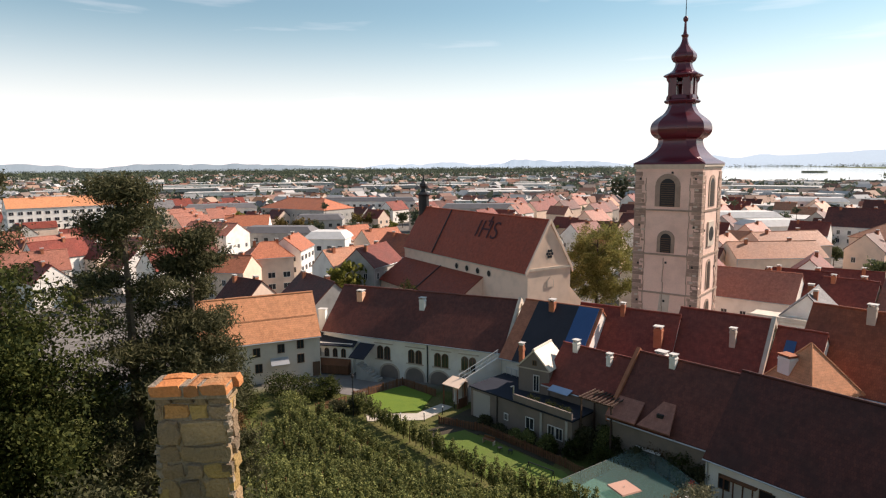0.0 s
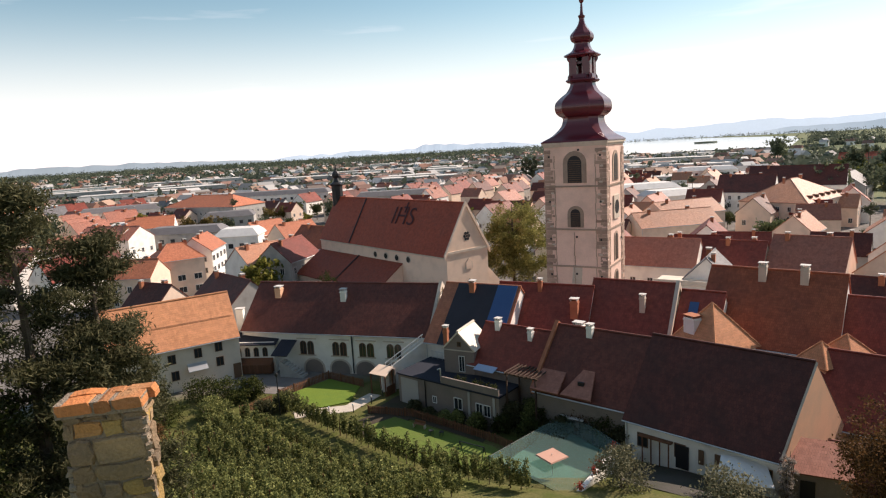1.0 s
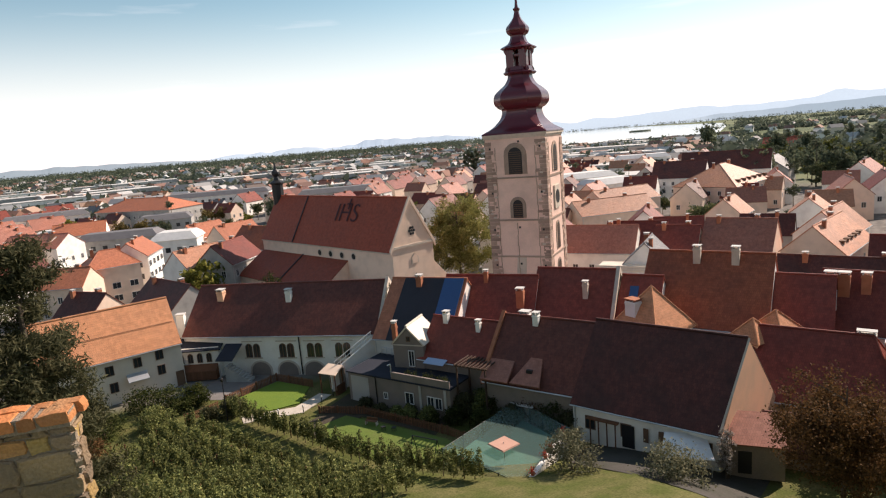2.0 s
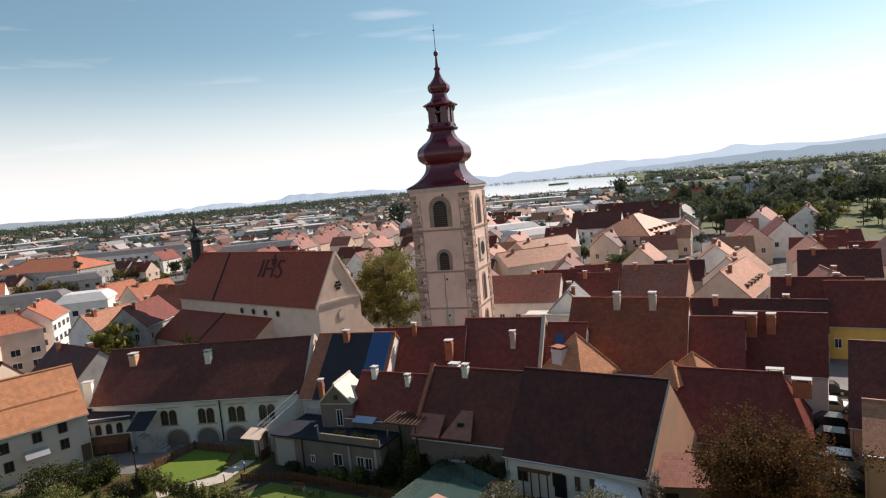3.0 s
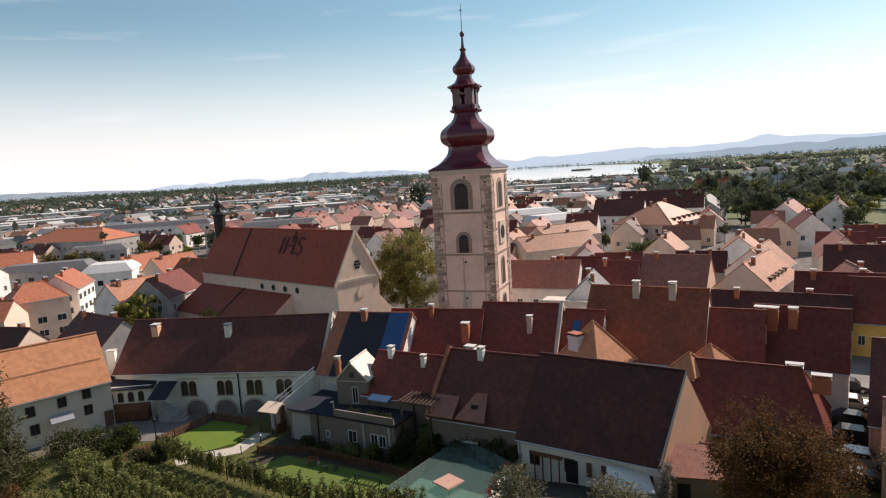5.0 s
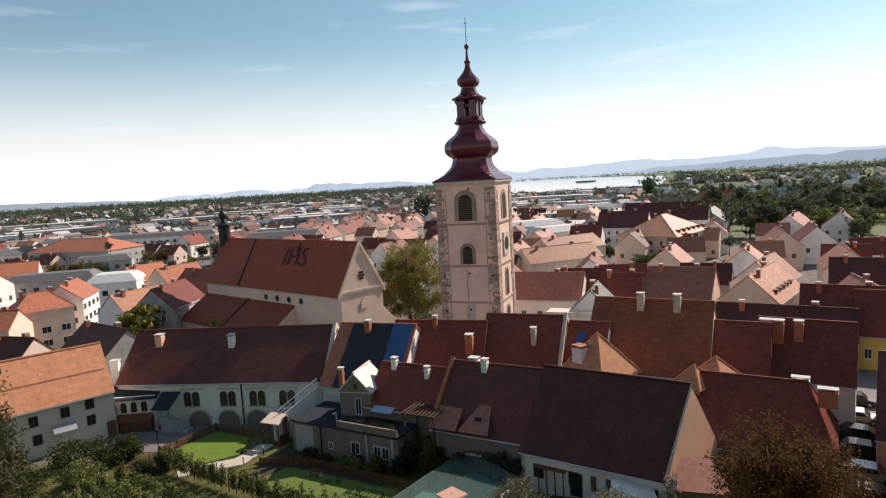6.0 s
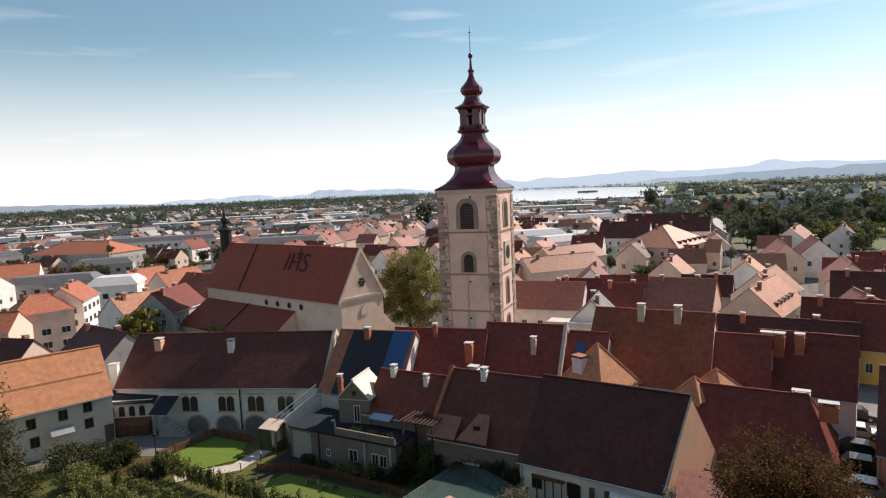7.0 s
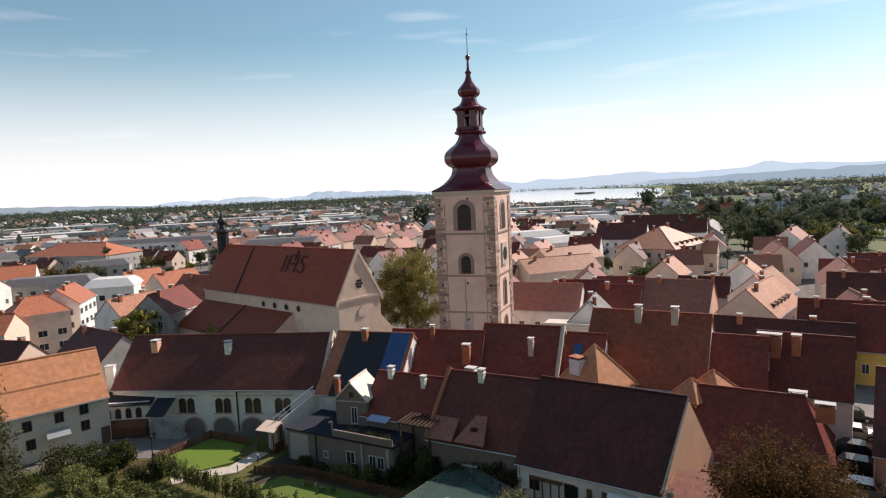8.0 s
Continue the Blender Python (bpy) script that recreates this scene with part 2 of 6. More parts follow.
# ---- geometry helpers ----
def box(x, y, z, sx, sy, sz):
    """A box from its centre in x and y, its foot in z and its sizes."""
    v = [(x + i * sx / 2, y + j * sy / 2, z + k * sz) for k in (0, 1) for j in (-1, 1) for i in (-1, 1)]
    return v, [(0, 2, 3, 1), (4, 5, 7, 6), (0, 1, 5, 4), (1, 3, 7, 5), (3, 2, 6, 7), (2, 0, 4, 6)]


def prism(poly, axis, a, b):
    """A polygon swept from a to b along x, y or z. The polygon's two coordinates are the other axes in order."""
    def put(p, c):
        return {"x": (c, p[0], p[1]), "y": (p[0], c, p[1]), "z": (p[0], p[1], c)}[axis]
    n = len(poly)
    v = [put(p, a) for p in poly] + [put(p, b) for p in poly]
    return v, [tuple(range(n))[::-1], tuple(range(n, 2 * n))] + [(i, (i + 1) % n, n + (i + 1) % n, n + i) for i in range(n)]


def loft(sections):
    """Skin over rings of equal count, closed at both ends."""
    n = len(sections[0])
    v = [p for s in sections for p in s]
    f = [tuple(range(n))[::-1], tuple(range(len(v) - n, len(v)))]
    for k in range(len(sections) - 1):
        f += [(k * n + i, k * n + (i + 1) % n, (k + 1) * n + (i + 1) % n, (k + 1) * n + i) for i in range(n)]
    return v, f


def ring(r, z, n=12, x=0, y=0):
    return [(x + r * math.cos(2 * math.pi * i / n), y + r * math.sin(2 * math.pi * i / n), z) for i in range(n)]


def rod(p, q, r, n=6, r2=None):
    p, q = Vector(p), Vector(q)
    m = (q - p).to_track_quat("Z", "Y").to_matrix()
    r2 = r if r2 is None else r2
    a = [tuple(p + m @ Vector(c)) for c in ring(r, 0, n)]
    b = [tuple(q + m @ Vector(c)) for c in ring(r2, 0, n)]
    return loft([a, b])


def join(*geos):
    v, f = [], []
    for g in geos:
        o = len(v)
        v += g[0]
        f += [tuple(i + o for i in t) for t in g[1]]
    return v, f


def moved(g, x=0, y=0, z=0, rz=0):
    m = pose(x, y, z, 0, 0, rz)
    return [tuple(m @ Vector(p)) for p in g[0]], g[1]


def mesh(name, g, mat, uv=None, smooth=False):
    me = bpy.data.meshes.new(name)
    me.from_pydata(g[0], [], g[1])
    me.materials.append(M[mat] if isinstance(mat, str) else mat)
    if uv:
        layer = me.uv_layers.new(name="metres")
        layer.data.foreach_set("uv", [c for lp in me.loops for c in uv[lp.vertex_index]])
    if smooth:
        me.shade_smooth()
    me.update()
    return me


def fix(me):
    bm = bmesh.new()
    bm.from_mesh(me)
    bmesh.ops.recalc_face_normals(bm, faces=bm.faces)
    bm.to_mesh(me)
    bm.free()
    return me


def part(name, g, mat, parent, label="", uv=None, smooth=False):
    """One mesh under a thing or under a part."""
    ob = new(name, fix(mesh(name, g, mat, uv, smooth)))
    ob.parent = parent
    return tagged(ob, label)


def thing(name, label, category, x=0, y=0, z=0, a=0, group="", kind=""):
    ob = new(name)
    ob.matrix_basis = pose(x, y, z, 0, 0, a)
    return tagged(ob, label, category, group, kind)


def solid(name, g, mat, label, category, group="", kind="", uv=None, smooth=False):
    ob = new(name, fix(mesh(name, g, mat, uv, smooth)))
    return tagged(ob, label, category, group, kind)


def slope(p0, p1, p2, p3, thick=0.16):
    """A roof slope as a slab: eave left, eave right, ridge right, ridge left. Gives the slab and its metres along and up the slope."""
    pts = [Vector(p) for p in (p0, p1, p2, p3)]
    nrm = (pts[1] - pts[0]).cross(pts[3] - pts[0]).normalized()
    if nrm.z < 0:
        nrm = -nrm
    e = (pts[1] - pts[0]).normalized()
    up = nrm.cross(e)
    v = [tuple(p) for p in pts] + [tuple(p - nrm * thick) for p in pts]
    uv = [((p - pts[0]).dot(e), (p - pts[0]).dot(up)) for p in pts] * 2
    return (v, [(0, 1, 2, 3), (7, 6, 5, 4), (0, 4, 5, 1), (1, 5, 6, 2), (2, 6, 7, 3), (3, 7, 4, 0)]), uv


WINDOWS = {}


def window(parent, face, u, z, w, h, L, W, fr="frame", arch=False):
    """A window on a wall: face 0 front, 1 gable at +x, 2 back, 3 gable at -x; u along the wall, z the sill's height."""
    key = (round(w, 2), round(h, 2), fr, arch)
    if key not in WINDOWS:
        t = 0.07
        if arch:
            r = w / 2
            outer = [(-r, 0), (r, 0)] + [(r * math.cos(k), h - r + r * math.sin(k)) for k in [math.pi * i / 8 for i in range(9)]]
            inner = [(x * (1 - t / r), t + (y - t) * (1 - t / h) if y > 0 else t) for x, y in outer]
            n = len(outer)
            v = [(x, d, y) for d in (-0.08, 0.03) for x, y in outer] + [(x, d, y) for d in (-0.08, 0.03) for x, y in inner]
            f = []
            for i in range(n):
                j = (i + 1) % n
                f += [(i, j, 2 * n + j, 2 * n + i), (i, n + i, n + j, j), (2 * n + i, 2 * n + j, 3 * n + j, 3 * n + i)]
            ring_g = (v, f)
            pane = prism([(x, y) for x, y in inner], "y", -0.02, 0.02)
            ring_g = join(ring_g, box(0, -0.03, t, 0.05, 0.05, h - 2 * t))
        else:
            ring_g = join(box(-w / 2 + t / 2, -0.02, 0, t, 0.12, h), box(w / 2 - t / 2, -0.02, 0, t, 0.12, h),
                          box(0, -0.02, 0, w - 2 * t, 0.12, t), box(0, -0.02, h - t, w - 2 * t, 0.12, t), box(0, -0.02, t, 0.05, 0.07, h - 2 * t))
            pane = box(0, 0, t, w - 2 * t, 0.04, h - 2 * t)
        WINDOWS[key] = (fix(mesh("window_frame", ring_g, fr)), fix(mesh("pane", pane, "glass")))
    a, b = WINDOWS[key]
    m = {0: pose(u, -W / 2, z), 1: pose(L / 2, u, z, 0, 0, 90), 2: pose(-u, W / 2, z, 0, 0, 180), 3: pose(-L / 2, -u, z, 0, 0, -90)}[face]
    win = new("window", a)
    win.parent, win.matrix_basis = parent, m
    p = new("pane", b)
    p.parent = win
    return win


def chimney(parent, x, y, z, w, d, h, mat="brick", cap="concrete"):
    c = part("chimney", join(box(x, y, z, w, d, h), box(x, y, z + h * 0.86, w + 0.1, d + 0.1, h * 0.07)), mat, parent)
    part("chimney_cap", join(box(x, y, z + h + 0.22, w + 0.16, d + 0.16, 0.08), box(x - w * 0.38, y, z + h, 0.12, d, 0.22), box(x + w * 0.38, y, z + h, 0.12, d, 0.22)), cap, c)
    return c


def house(label, x, y, a, L, W, z0, he, hr, wall="white", roof="tile_red", hip=0.0, ov=0.35, kick=0.0, wins=(), chims=(), name="house", group="", parapets="", gutter=True, skew=0.0, gable=None, coping="trim"):
    """A house with a gabled or hipped roof: L along the ridge, W across, eaves at he and ridge at hr above the town's zero. hip: how far each ridge end is drawn in."""
    h, r = he - z0, hr - z0
    ob = thing(name, label, "house", x, y, z0, a, group)
    X, Y = L / 2, W / 2
    k = (r - h) / Y
    if hip:
        part("wall", box(0, 0, -1.5, L, W, h + 1.5), wall, ob)
    else:
        body = prism([(-Y, -1.5), (Y, -1.5), (Y, h), (0, r - 0.12), (-Y, h)], "x", -X, X)
        body = ([(px + (skew * py if px > 0 else 0), py, pz) for px, py, pz in body[0]], body[1])
        part("wall", body, wall, ob)
        if gable:
            face = prism([(-Y, 0), (Y, 0), (Y, h - 0.05), (0, r - 0.17), (-Y, h - 0.05)], "x", X - 0.1, X + 0.03)
            part("gable_wall", ([(px + skew * py, py, pz) for px, py, pz in face[0]], face[1]), gable, ob)
    ex, oy = X + (ov if hip else 0.12), Y + ov
    ze = h - ov * k + 0.1
    hl = min(hip, X - 0.01) if hip else 0
    rx = X - hl if hip else ex
    top = r + 0.1
    for s in (-1, 1):
        e0, e1 = (ex + skew * s * oy, -ex) if s > 0 else (-ex, ex + skew * s * oy)
        g, uv = slope((e0, s * oy, ze), (e1, s * oy, ze), (rx * -s, 0, top), (-rx * -s, 0, top))
        part("roof_slope", g, roof, ob, uv=uv)
    if hip:
        for s in (-1, 1):
            g, uv = slope((s * ex, s * -oy, ze), (s * ex, s * oy, ze), (s * rx, 0.01, top), (s * rx, -0.01, top))
            part("roof_hip", g, roof, ob, uv=uv)
            for q in (-1, 1):
                part("hip_cap", rod((s * ex, q * oy, ze), (s * rx, 0, top), 0.11), roof, ob, uv=[(0.1 * i, 0.3) for i in range(12)])
    part("ridge_cap", rod((-rx, 0, top), (rx, 0, top), 0.14), roof, ob, uv=[(0.1 * i, 0.3) for i in range(12)])
    if gutter:
        part("gutter", join(rod((-ex, -oy - 0.05, ze - 0.1), (ex, -oy - 0.05, ze - 0.1), 0.07), rod((-X + 0.2, -Y - 0.06, 0), (-X + 0.2, -Y - 0.06, ze - 0.1), 0.05)), "zinc", ob)
    for s in parapets:
        q = {"-": -1, "+": 1}[s] * (X + 0.12)
        part("gable_parapet", prism([(-Y - 0.3, h - 0.3 * k - 0.3), (-Y - 0.3, h - 0.3 * k + 0.45), (0, r + 0.5), (Y + 0.3, h - 0.3 * k + 0.45), (Y + 0.3, h - 0.3 * k - 0.3), (0, r - 0.3)], "x", q - 0.2, q + 0.2), coping, ob)
    for w in wins:
        face, n, z, ww, hh = w[:5]
        span = (L if face in (0, 2) else W)
        fr = w[5] if len(w) > 5 else "whiteframe"
        for i in range(n):
            window(ob, face, (i + 0.5) / n * span - span / 2, z, ww, hh, L, W, fr)
    for c in chims:
        u, v, w, d, hh = c[:5]
        zz = r - abs(v) * k
        chimney(ob, u, v, zz - 0.6, w, d, hh + 0.6, c[5] if len(c) > 5 else "brick")
    return ob


# ---- ground ----
def smooth(a, b, t):
    t = min(1.0, max(0.0, (t - a) / (b - a)))
    return t * t * (3 - 2 * t)


def ground_z(x, y):
    """Castle hill under the camera, garden terrace below it, flat town and plain beyond."""
    s = x * 0.174 + y * 0.985
    if s < 5:
        z = 27 + 4.3 * smooth(5, 1, s)
    elif s < 20:
        foot = 4 + 9.6 * smooth(34, 21, x)
        z = 27 - (27 - foot) * smooth(5, 20, s)
    elif s < 52:
        z = 4 + 0.30 * (52 - s) * smooth(34, 21, x)
    else:
        z = 4 - 4 * smooth(88, 108, s)
    return z


def ground():
    near_x = [-90 + 2 * i for i in range(101)]
    near_y = [-30 + 2 * i for i in range(76)]
    far = [160, 220, 320, 480, 700, 1000, 1500, 2200, 3200, 4400]
    xs = [-f for f in far[::-1]] + near_x + far
    ys = [-400, -200, -100, -60] + near_y + far
    v = [(x, y, ground_z(x, y) + (0.12 * noise.noise((x * 0.2, y * 0.2, 0)) if abs(x) < 90 and y < 60 else 0)) for y in ys for x in xs]
    n = len(xs)
    f = [(j * n + i, j * n + i + 1, (j + 1) * n + i + 1, (j + 1) * n + i) for j in range(len(ys) - 1) for i in range(n - 1)]
    m = bpy.data.materials.new("ground_cover")
    m.use_nodes = True
    nt, l = m.node_tree.nodes, m.node_tree.links
    b = nt["Principled BSDF"]
    b.inputs["Roughness"].default_value, b.inputs["Specular IOR Level"].default_value = 0.95, 0.1
    co, sep = nt.new("ShaderNodeTexCoord"), nt.new("ShaderNodeSeparateXYZ")
    l.new(co.outputs["Object"], sep.inputs[0])

    def tex(kind, scale):
        t = nt.new(kind)
        t.inputs["Scale"].default_value = scale
        l.new(co.outputs["Object"], t.inputs["Vector"])
        return t

    def mixed(fac, a, c):
        k = nt.new("ShaderNodeMix")
        k.data_type = "RGBA"
        for socket, value in ((k.inputs[6], a), (k.inputs[7], c)):
            if isinstance(value, tuple):
                socket.default_value = (*value, 1)
            else:
                l.new(value, socket)
        l.new(fac, k.inputs[0])
        return k.outputs[2]

    def step(src, a, c):
        k = nt.new("ShaderNodeMapRange")
        k.inputs[1].default_value, k.inputs[2].default_value = a, c
        l.new(src, k.inputs[0])
        return k.outputs[0]
    n1, n2, n3 = tex("ShaderNodeTexNoise", 0.5), tex("ShaderNodeTexNoise", 6.0), tex("ShaderNodeTexNoise", 0.012)
    fields = tex("ShaderNodeTexVoronoi", 0.006)
    grass = mixed(step(n1.outputs["Fac"], 0.35, 0.65), (0.085, 0.10, 0.026), (0.15, 0.135, 0.055))
    grass = mixed(step(n2.outputs["Fac"], 0.4, 0.8), grass, (0.05, 0.06, 0.016))
    paving = mixed(step(n1.outputs["Fac"], 0.4, 0.6), (0.20, 0.185, 0.17), (0.13, 0.12, 0.11))
    plain = mixed(step(n3.outputs["Fac"], 0.35, 0.65), (0.075, 0.10, 0.045), (0.11, 0.13, 0.065))
    fl = nt.new("ShaderNodeSeparateColor")
    l.new(fields.outputs["Color"], fl.inputs[0])
    plain = mixed(step(fl.outputs[0], 0.55, 0.62), plain, (0.15, 0.165, 0.085))
    cover = mixed(step(sep.outputs["Y"], 76, 80), grass, paving)
    cover = mixed(step(sep.outputs["Y"], 420, 800), cover, plain)
    cover = mixed(step(sep.outputs["X"], 205, 235), cover, plain)
    l.new(cover, b.inputs["Base Color"])
    bp = nt.new("ShaderNodeBump")
    bp.inputs["Strength"].default_value, bp.inputs["Distance"].default_value = 0.5, 0.08
    l.new(n2.outputs["Fac"], bp.inputs["Height"])
    l.new(bp.outputs[0], b.inputs["Normal"])
    ob = new("ground", mesh("ground", (v, f), m, smooth=True))
    tagged(ob, "dry grassy hillside, town paving and green plain to the horizon", "ground", kind="structure")


ground()


def sheet(name, poly, mat, label, lift=0.03, category="ground", kind="structure", z=None):
    """A flat laid surface with a small thickness, on the ground."""
    zz = (max(ground_z(*p) for p in poly) if z is None else z) + lift
    return solid(name, prism(poly, "z", zz - 0.25, zz), mat, label, category, kind=kind)


def lake():
    def pt(az, r):
        return (r * math.sin(radians(az)), r * math.cos(radians(az)))
    poly = [pt(a, 1085 + 8 * math.sin(a * 1.7) + 14 * max(0, a - 27)) for a in range(15, 38)] + [pt(37.6, 1900), pt(37.4, 2700), pt(34, 3300), pt(31, 4000), pt(27, 4500), pt(20, 4550), pt(15, 4550)]
    m = bpy.data.materials.new("lake_water")
    m.use_nodes = True
    b = m.node_tree.nodes["Principled BSDF"]
    # near-white base colour stands for the sky glare on the water
    b.inputs["Base Color"].default_value = (0.62, 0.67, 0.67, 1)
    b.inputs["Roughness"].default_value, b.inputs["IOR"].default_value = 0.12, 1.33
    nz, bp = m.node_tree.nodes.new("ShaderNodeTexNoise"), m.node_tree.nodes.new("ShaderNodeBump")
    nz.inputs["Scale"].default_value, bp.inputs["Strength"].default_value = 300, 0.04
    m.node_tree.links.new(nz.outputs["Fac"], bp.inputs["Height"])
    m.node_tree.links.new(bp.outputs[0], b.inputs["Normal"])
    tagged(new("water", fix(mesh("water", prism(poly, "z", -0.5, 0.6), m))), "wide pale lake glittering under a low sun", "water", kind="structure")
    # river bank island and embankment
    isl = [pt(30.8 + 0.9 * math.cos(k), 2100 + 60 * math.sin(k)) for k in [0.5 * i for i in range(12)]]
    solid("island", prism(isl, "z", 0.3, 5), "far_leaf", "low bushy island in the lake", "island")
    b1, b2 = Vector((*pt(26.9, 1113), 0)), Vector((*pt(39.6, 1169), 0))
    g = []
    for i in range(40):
        p, q = b1.lerp(b2, i / 40), b1.lerp(b2, (i + 1) / 40)
        g.append(rod((p.x, p.y, 2.4), (q.x, q.y, 2.4), 1.5, 4))
    solid("embankment_bridge", join(*g), "asphalt", "long grey embankment bridge along the lake shore", "bridge")


def hill_range(label, r, a0, a1, height, seed, colour):
    """A far ridge as a solid strip, with a skyline of its own; its haze is painted as pale glow."""
    v, f = [], []
    n = 90
    for i in range(n + 1):
        az = radians(a0 + (a1 - a0) * i / n)
        t = i / n
        env = math.sin(math.pi * min(1, max(0, t))) ** 0.6
        h = height * env * (0.62 + 0.5 * noise.noise((t * 6 + seed, seed, 0)) + 0.16 * noise.noise((t * 30, seed, 1)))
        for d, z in ((0, -2), (60, max(2, h)), (260, -2)):
            v.append(((r + d) * math.sin(az), (r + d) * math.cos(az), z))
    for i in range(n):
        for k in (0, 1):
            f.append((3 * i + k, 3 * i + 3 + k, 3 * i + 4 + k, 3 * i + 1 + k))
    # pale tint and emission stand for air haze in front of the ridge
    m = material("haze_glow_hill", tuple(c * 0.5 for c in colour), vary=0.12, scale=0.01, bump=0)
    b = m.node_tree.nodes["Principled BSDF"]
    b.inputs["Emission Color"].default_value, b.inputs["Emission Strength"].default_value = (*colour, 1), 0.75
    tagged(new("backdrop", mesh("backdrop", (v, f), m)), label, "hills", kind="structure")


lake()
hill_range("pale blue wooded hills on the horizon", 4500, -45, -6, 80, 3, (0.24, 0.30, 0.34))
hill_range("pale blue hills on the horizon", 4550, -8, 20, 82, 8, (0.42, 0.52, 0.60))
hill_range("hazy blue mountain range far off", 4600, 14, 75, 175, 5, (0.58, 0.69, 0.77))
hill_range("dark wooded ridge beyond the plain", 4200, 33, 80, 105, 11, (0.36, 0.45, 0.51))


# ---- plants ----
def leaf_cloud(centres, spread, per, size, seed, squash=1.0, aspect=0.55):
    """Many small leaf faces scattered round the centres."""
    r = np.random.default_rng(seed)
    c = np.repeat(np.array(centres), per, 0)
    sp = np.repeat(np.array(spread, dtype=float) if np.ndim(spread) else np.full(len(centres), spread), per)
    p = c + r.normal(0, 1, c.shape) * sp[:, None] * np.array((0.6, 0.6, 0.5 * squash))
    a = r.normal(0, 1, c.shape)
    a /= np.linalg.norm(a, axis=1)[:, None]
    b = np.cross(a, r.normal(0, 1, c.shape))
    b /= np.linalg.norm(b, axis=1)[:, None]
    s = (size * r.uniform(0.6, 1.3, len(c)))[:, None]
    v = np.stack([p - a * s, p - b * s * aspect, p + a * s, p + b * s * aspect], 1).reshape(-1, 3)
    return v.tolist(), [(4 * i, 4 * i + 1, 4 * i + 2, 4 * i + 3) for i in range(len(c))]


def crown_centres(kind, h, cr, n, seed):
    r = random.Random(seed)
    out = []
    while len(out) < n:
        if kind == "pine":
            t = (r.randrange(15) + r.uniform(-0.2, 0.2)) / 14.5
            k, reach = r.uniform(0, 6.283), cr * (0.2 + 0.85 * max(0, 1 - t) ** 0.6) * r.uniform(0.55, 1.1)
            for q in (1.0, 0.78, 0.55, 0.34):
                w = reach * q
                out.append((w * math.cos(k) + r.gauss(0, 0.12), w * math.sin(k) + r.gauss(0, 0.12), h * (0.12 + 0.86 * t) + 0.10 * w * q + r.gauss(0, 0.1)))
        elif kind == "poplar":
            t = r.random()
            w = cr * math.sin(math.pi * (0.08 + 0.9 * t)) ** 0.6 * r.uniform(0.3, 1)
            k = r.uniform(0, 6.283)
            out.append((w * math.cos(k), w * math.sin(k), h * (0.1 + 0.88 * t)))
        else:
            d = Vector((r.gauss(0, 1), r.gauss(0, 1), r.gauss(0, 1))).normalized()
            lump = 0.76 + 0.85 * noise.noise(d * 2.6 + Vector((seed * 3.1, 0, 0)))
            q = d * lump * r.uniform(0.62, 1.0) if r.random() < 0.8 else d * lump * r.uniform(0.1, 0.6)
            z = h * (0.52 if kind == "full" else 0.62) + q.z * h * (0.50 if kind == "full" else 0.40)
            if z > h * (0.06 if kind == "full" else 0.18):
                out.append((q.x * cr, q.y * cr, z))
    return out


def tree(label, x, y, z, h, cr, leaf="leaf", kind="broad", clumps=120, per=40, size=0.3, seed=1, name="tree", group="", lean=0.0, loose=0.2):
    ob = thing(name, label, "tree", x, y, z, 0, group)
    r = random.Random(seed)
    tw = max(0.08, h * 0.018)
    g = [rod((0, 0, -0.6), (lean * h, 0, h * 0.5), tw, 8, tw * 0.65), rod((lean * h, 0, h * 0.5), (lean * h, 0, h * 0.92), tw * 0.65, 6, tw * 0.15)]
    cs = crown_centres(kind, h, cr, clumps, seed)
    for c in cs[::max(1, len(cs) // 26)]:
        zb = min(h * 0.85, max(h * 0.15, c[2] - (0.05 if kind == "pine" else 0.35) * math.hypot(c[0], c[1]) - 0.2))
        g.append(rod((lean * h * min(1, zb / h * 2), 0, zb), c, tw * 0.3, 4, tw * 0.08))
    part("trunk", join(*g), "bark", ob)
    spread = cr * (0.13 if kind == "pine" else loose)
    part("crown", leaf_cloud(cs, spread, per, size, seed, 0.8 if kind == "pine" else 1.0, 0.22 if kind == "pine" else 0.55), leaf, ob)
    return ob


# ---- city tower ----
def curved(prof, n=4):
    """A profile drawn through its rows as a smooth curve."""
    out = []
    for i in range(len(prof) - 1):
        p = [np.array(prof[min(len(prof) - 1, max(0, i + k))], dtype=float) for k in (-1, 0, 1, 2)]
        for j in range(n):
            t = j / n
            q = 0.5 * (2 * p[1] + (p[2] - p[0]) * t + (2 * p[0] - 5 * p[1] + 4 * p[2] - p[3]) * t * t + (3 * p[1] - p[0] - 3 * p[2] + p[3]) * t ** 3)
            out.append(tuple(float(c) for c in q))
    return out + [tuple(prof[-1])]


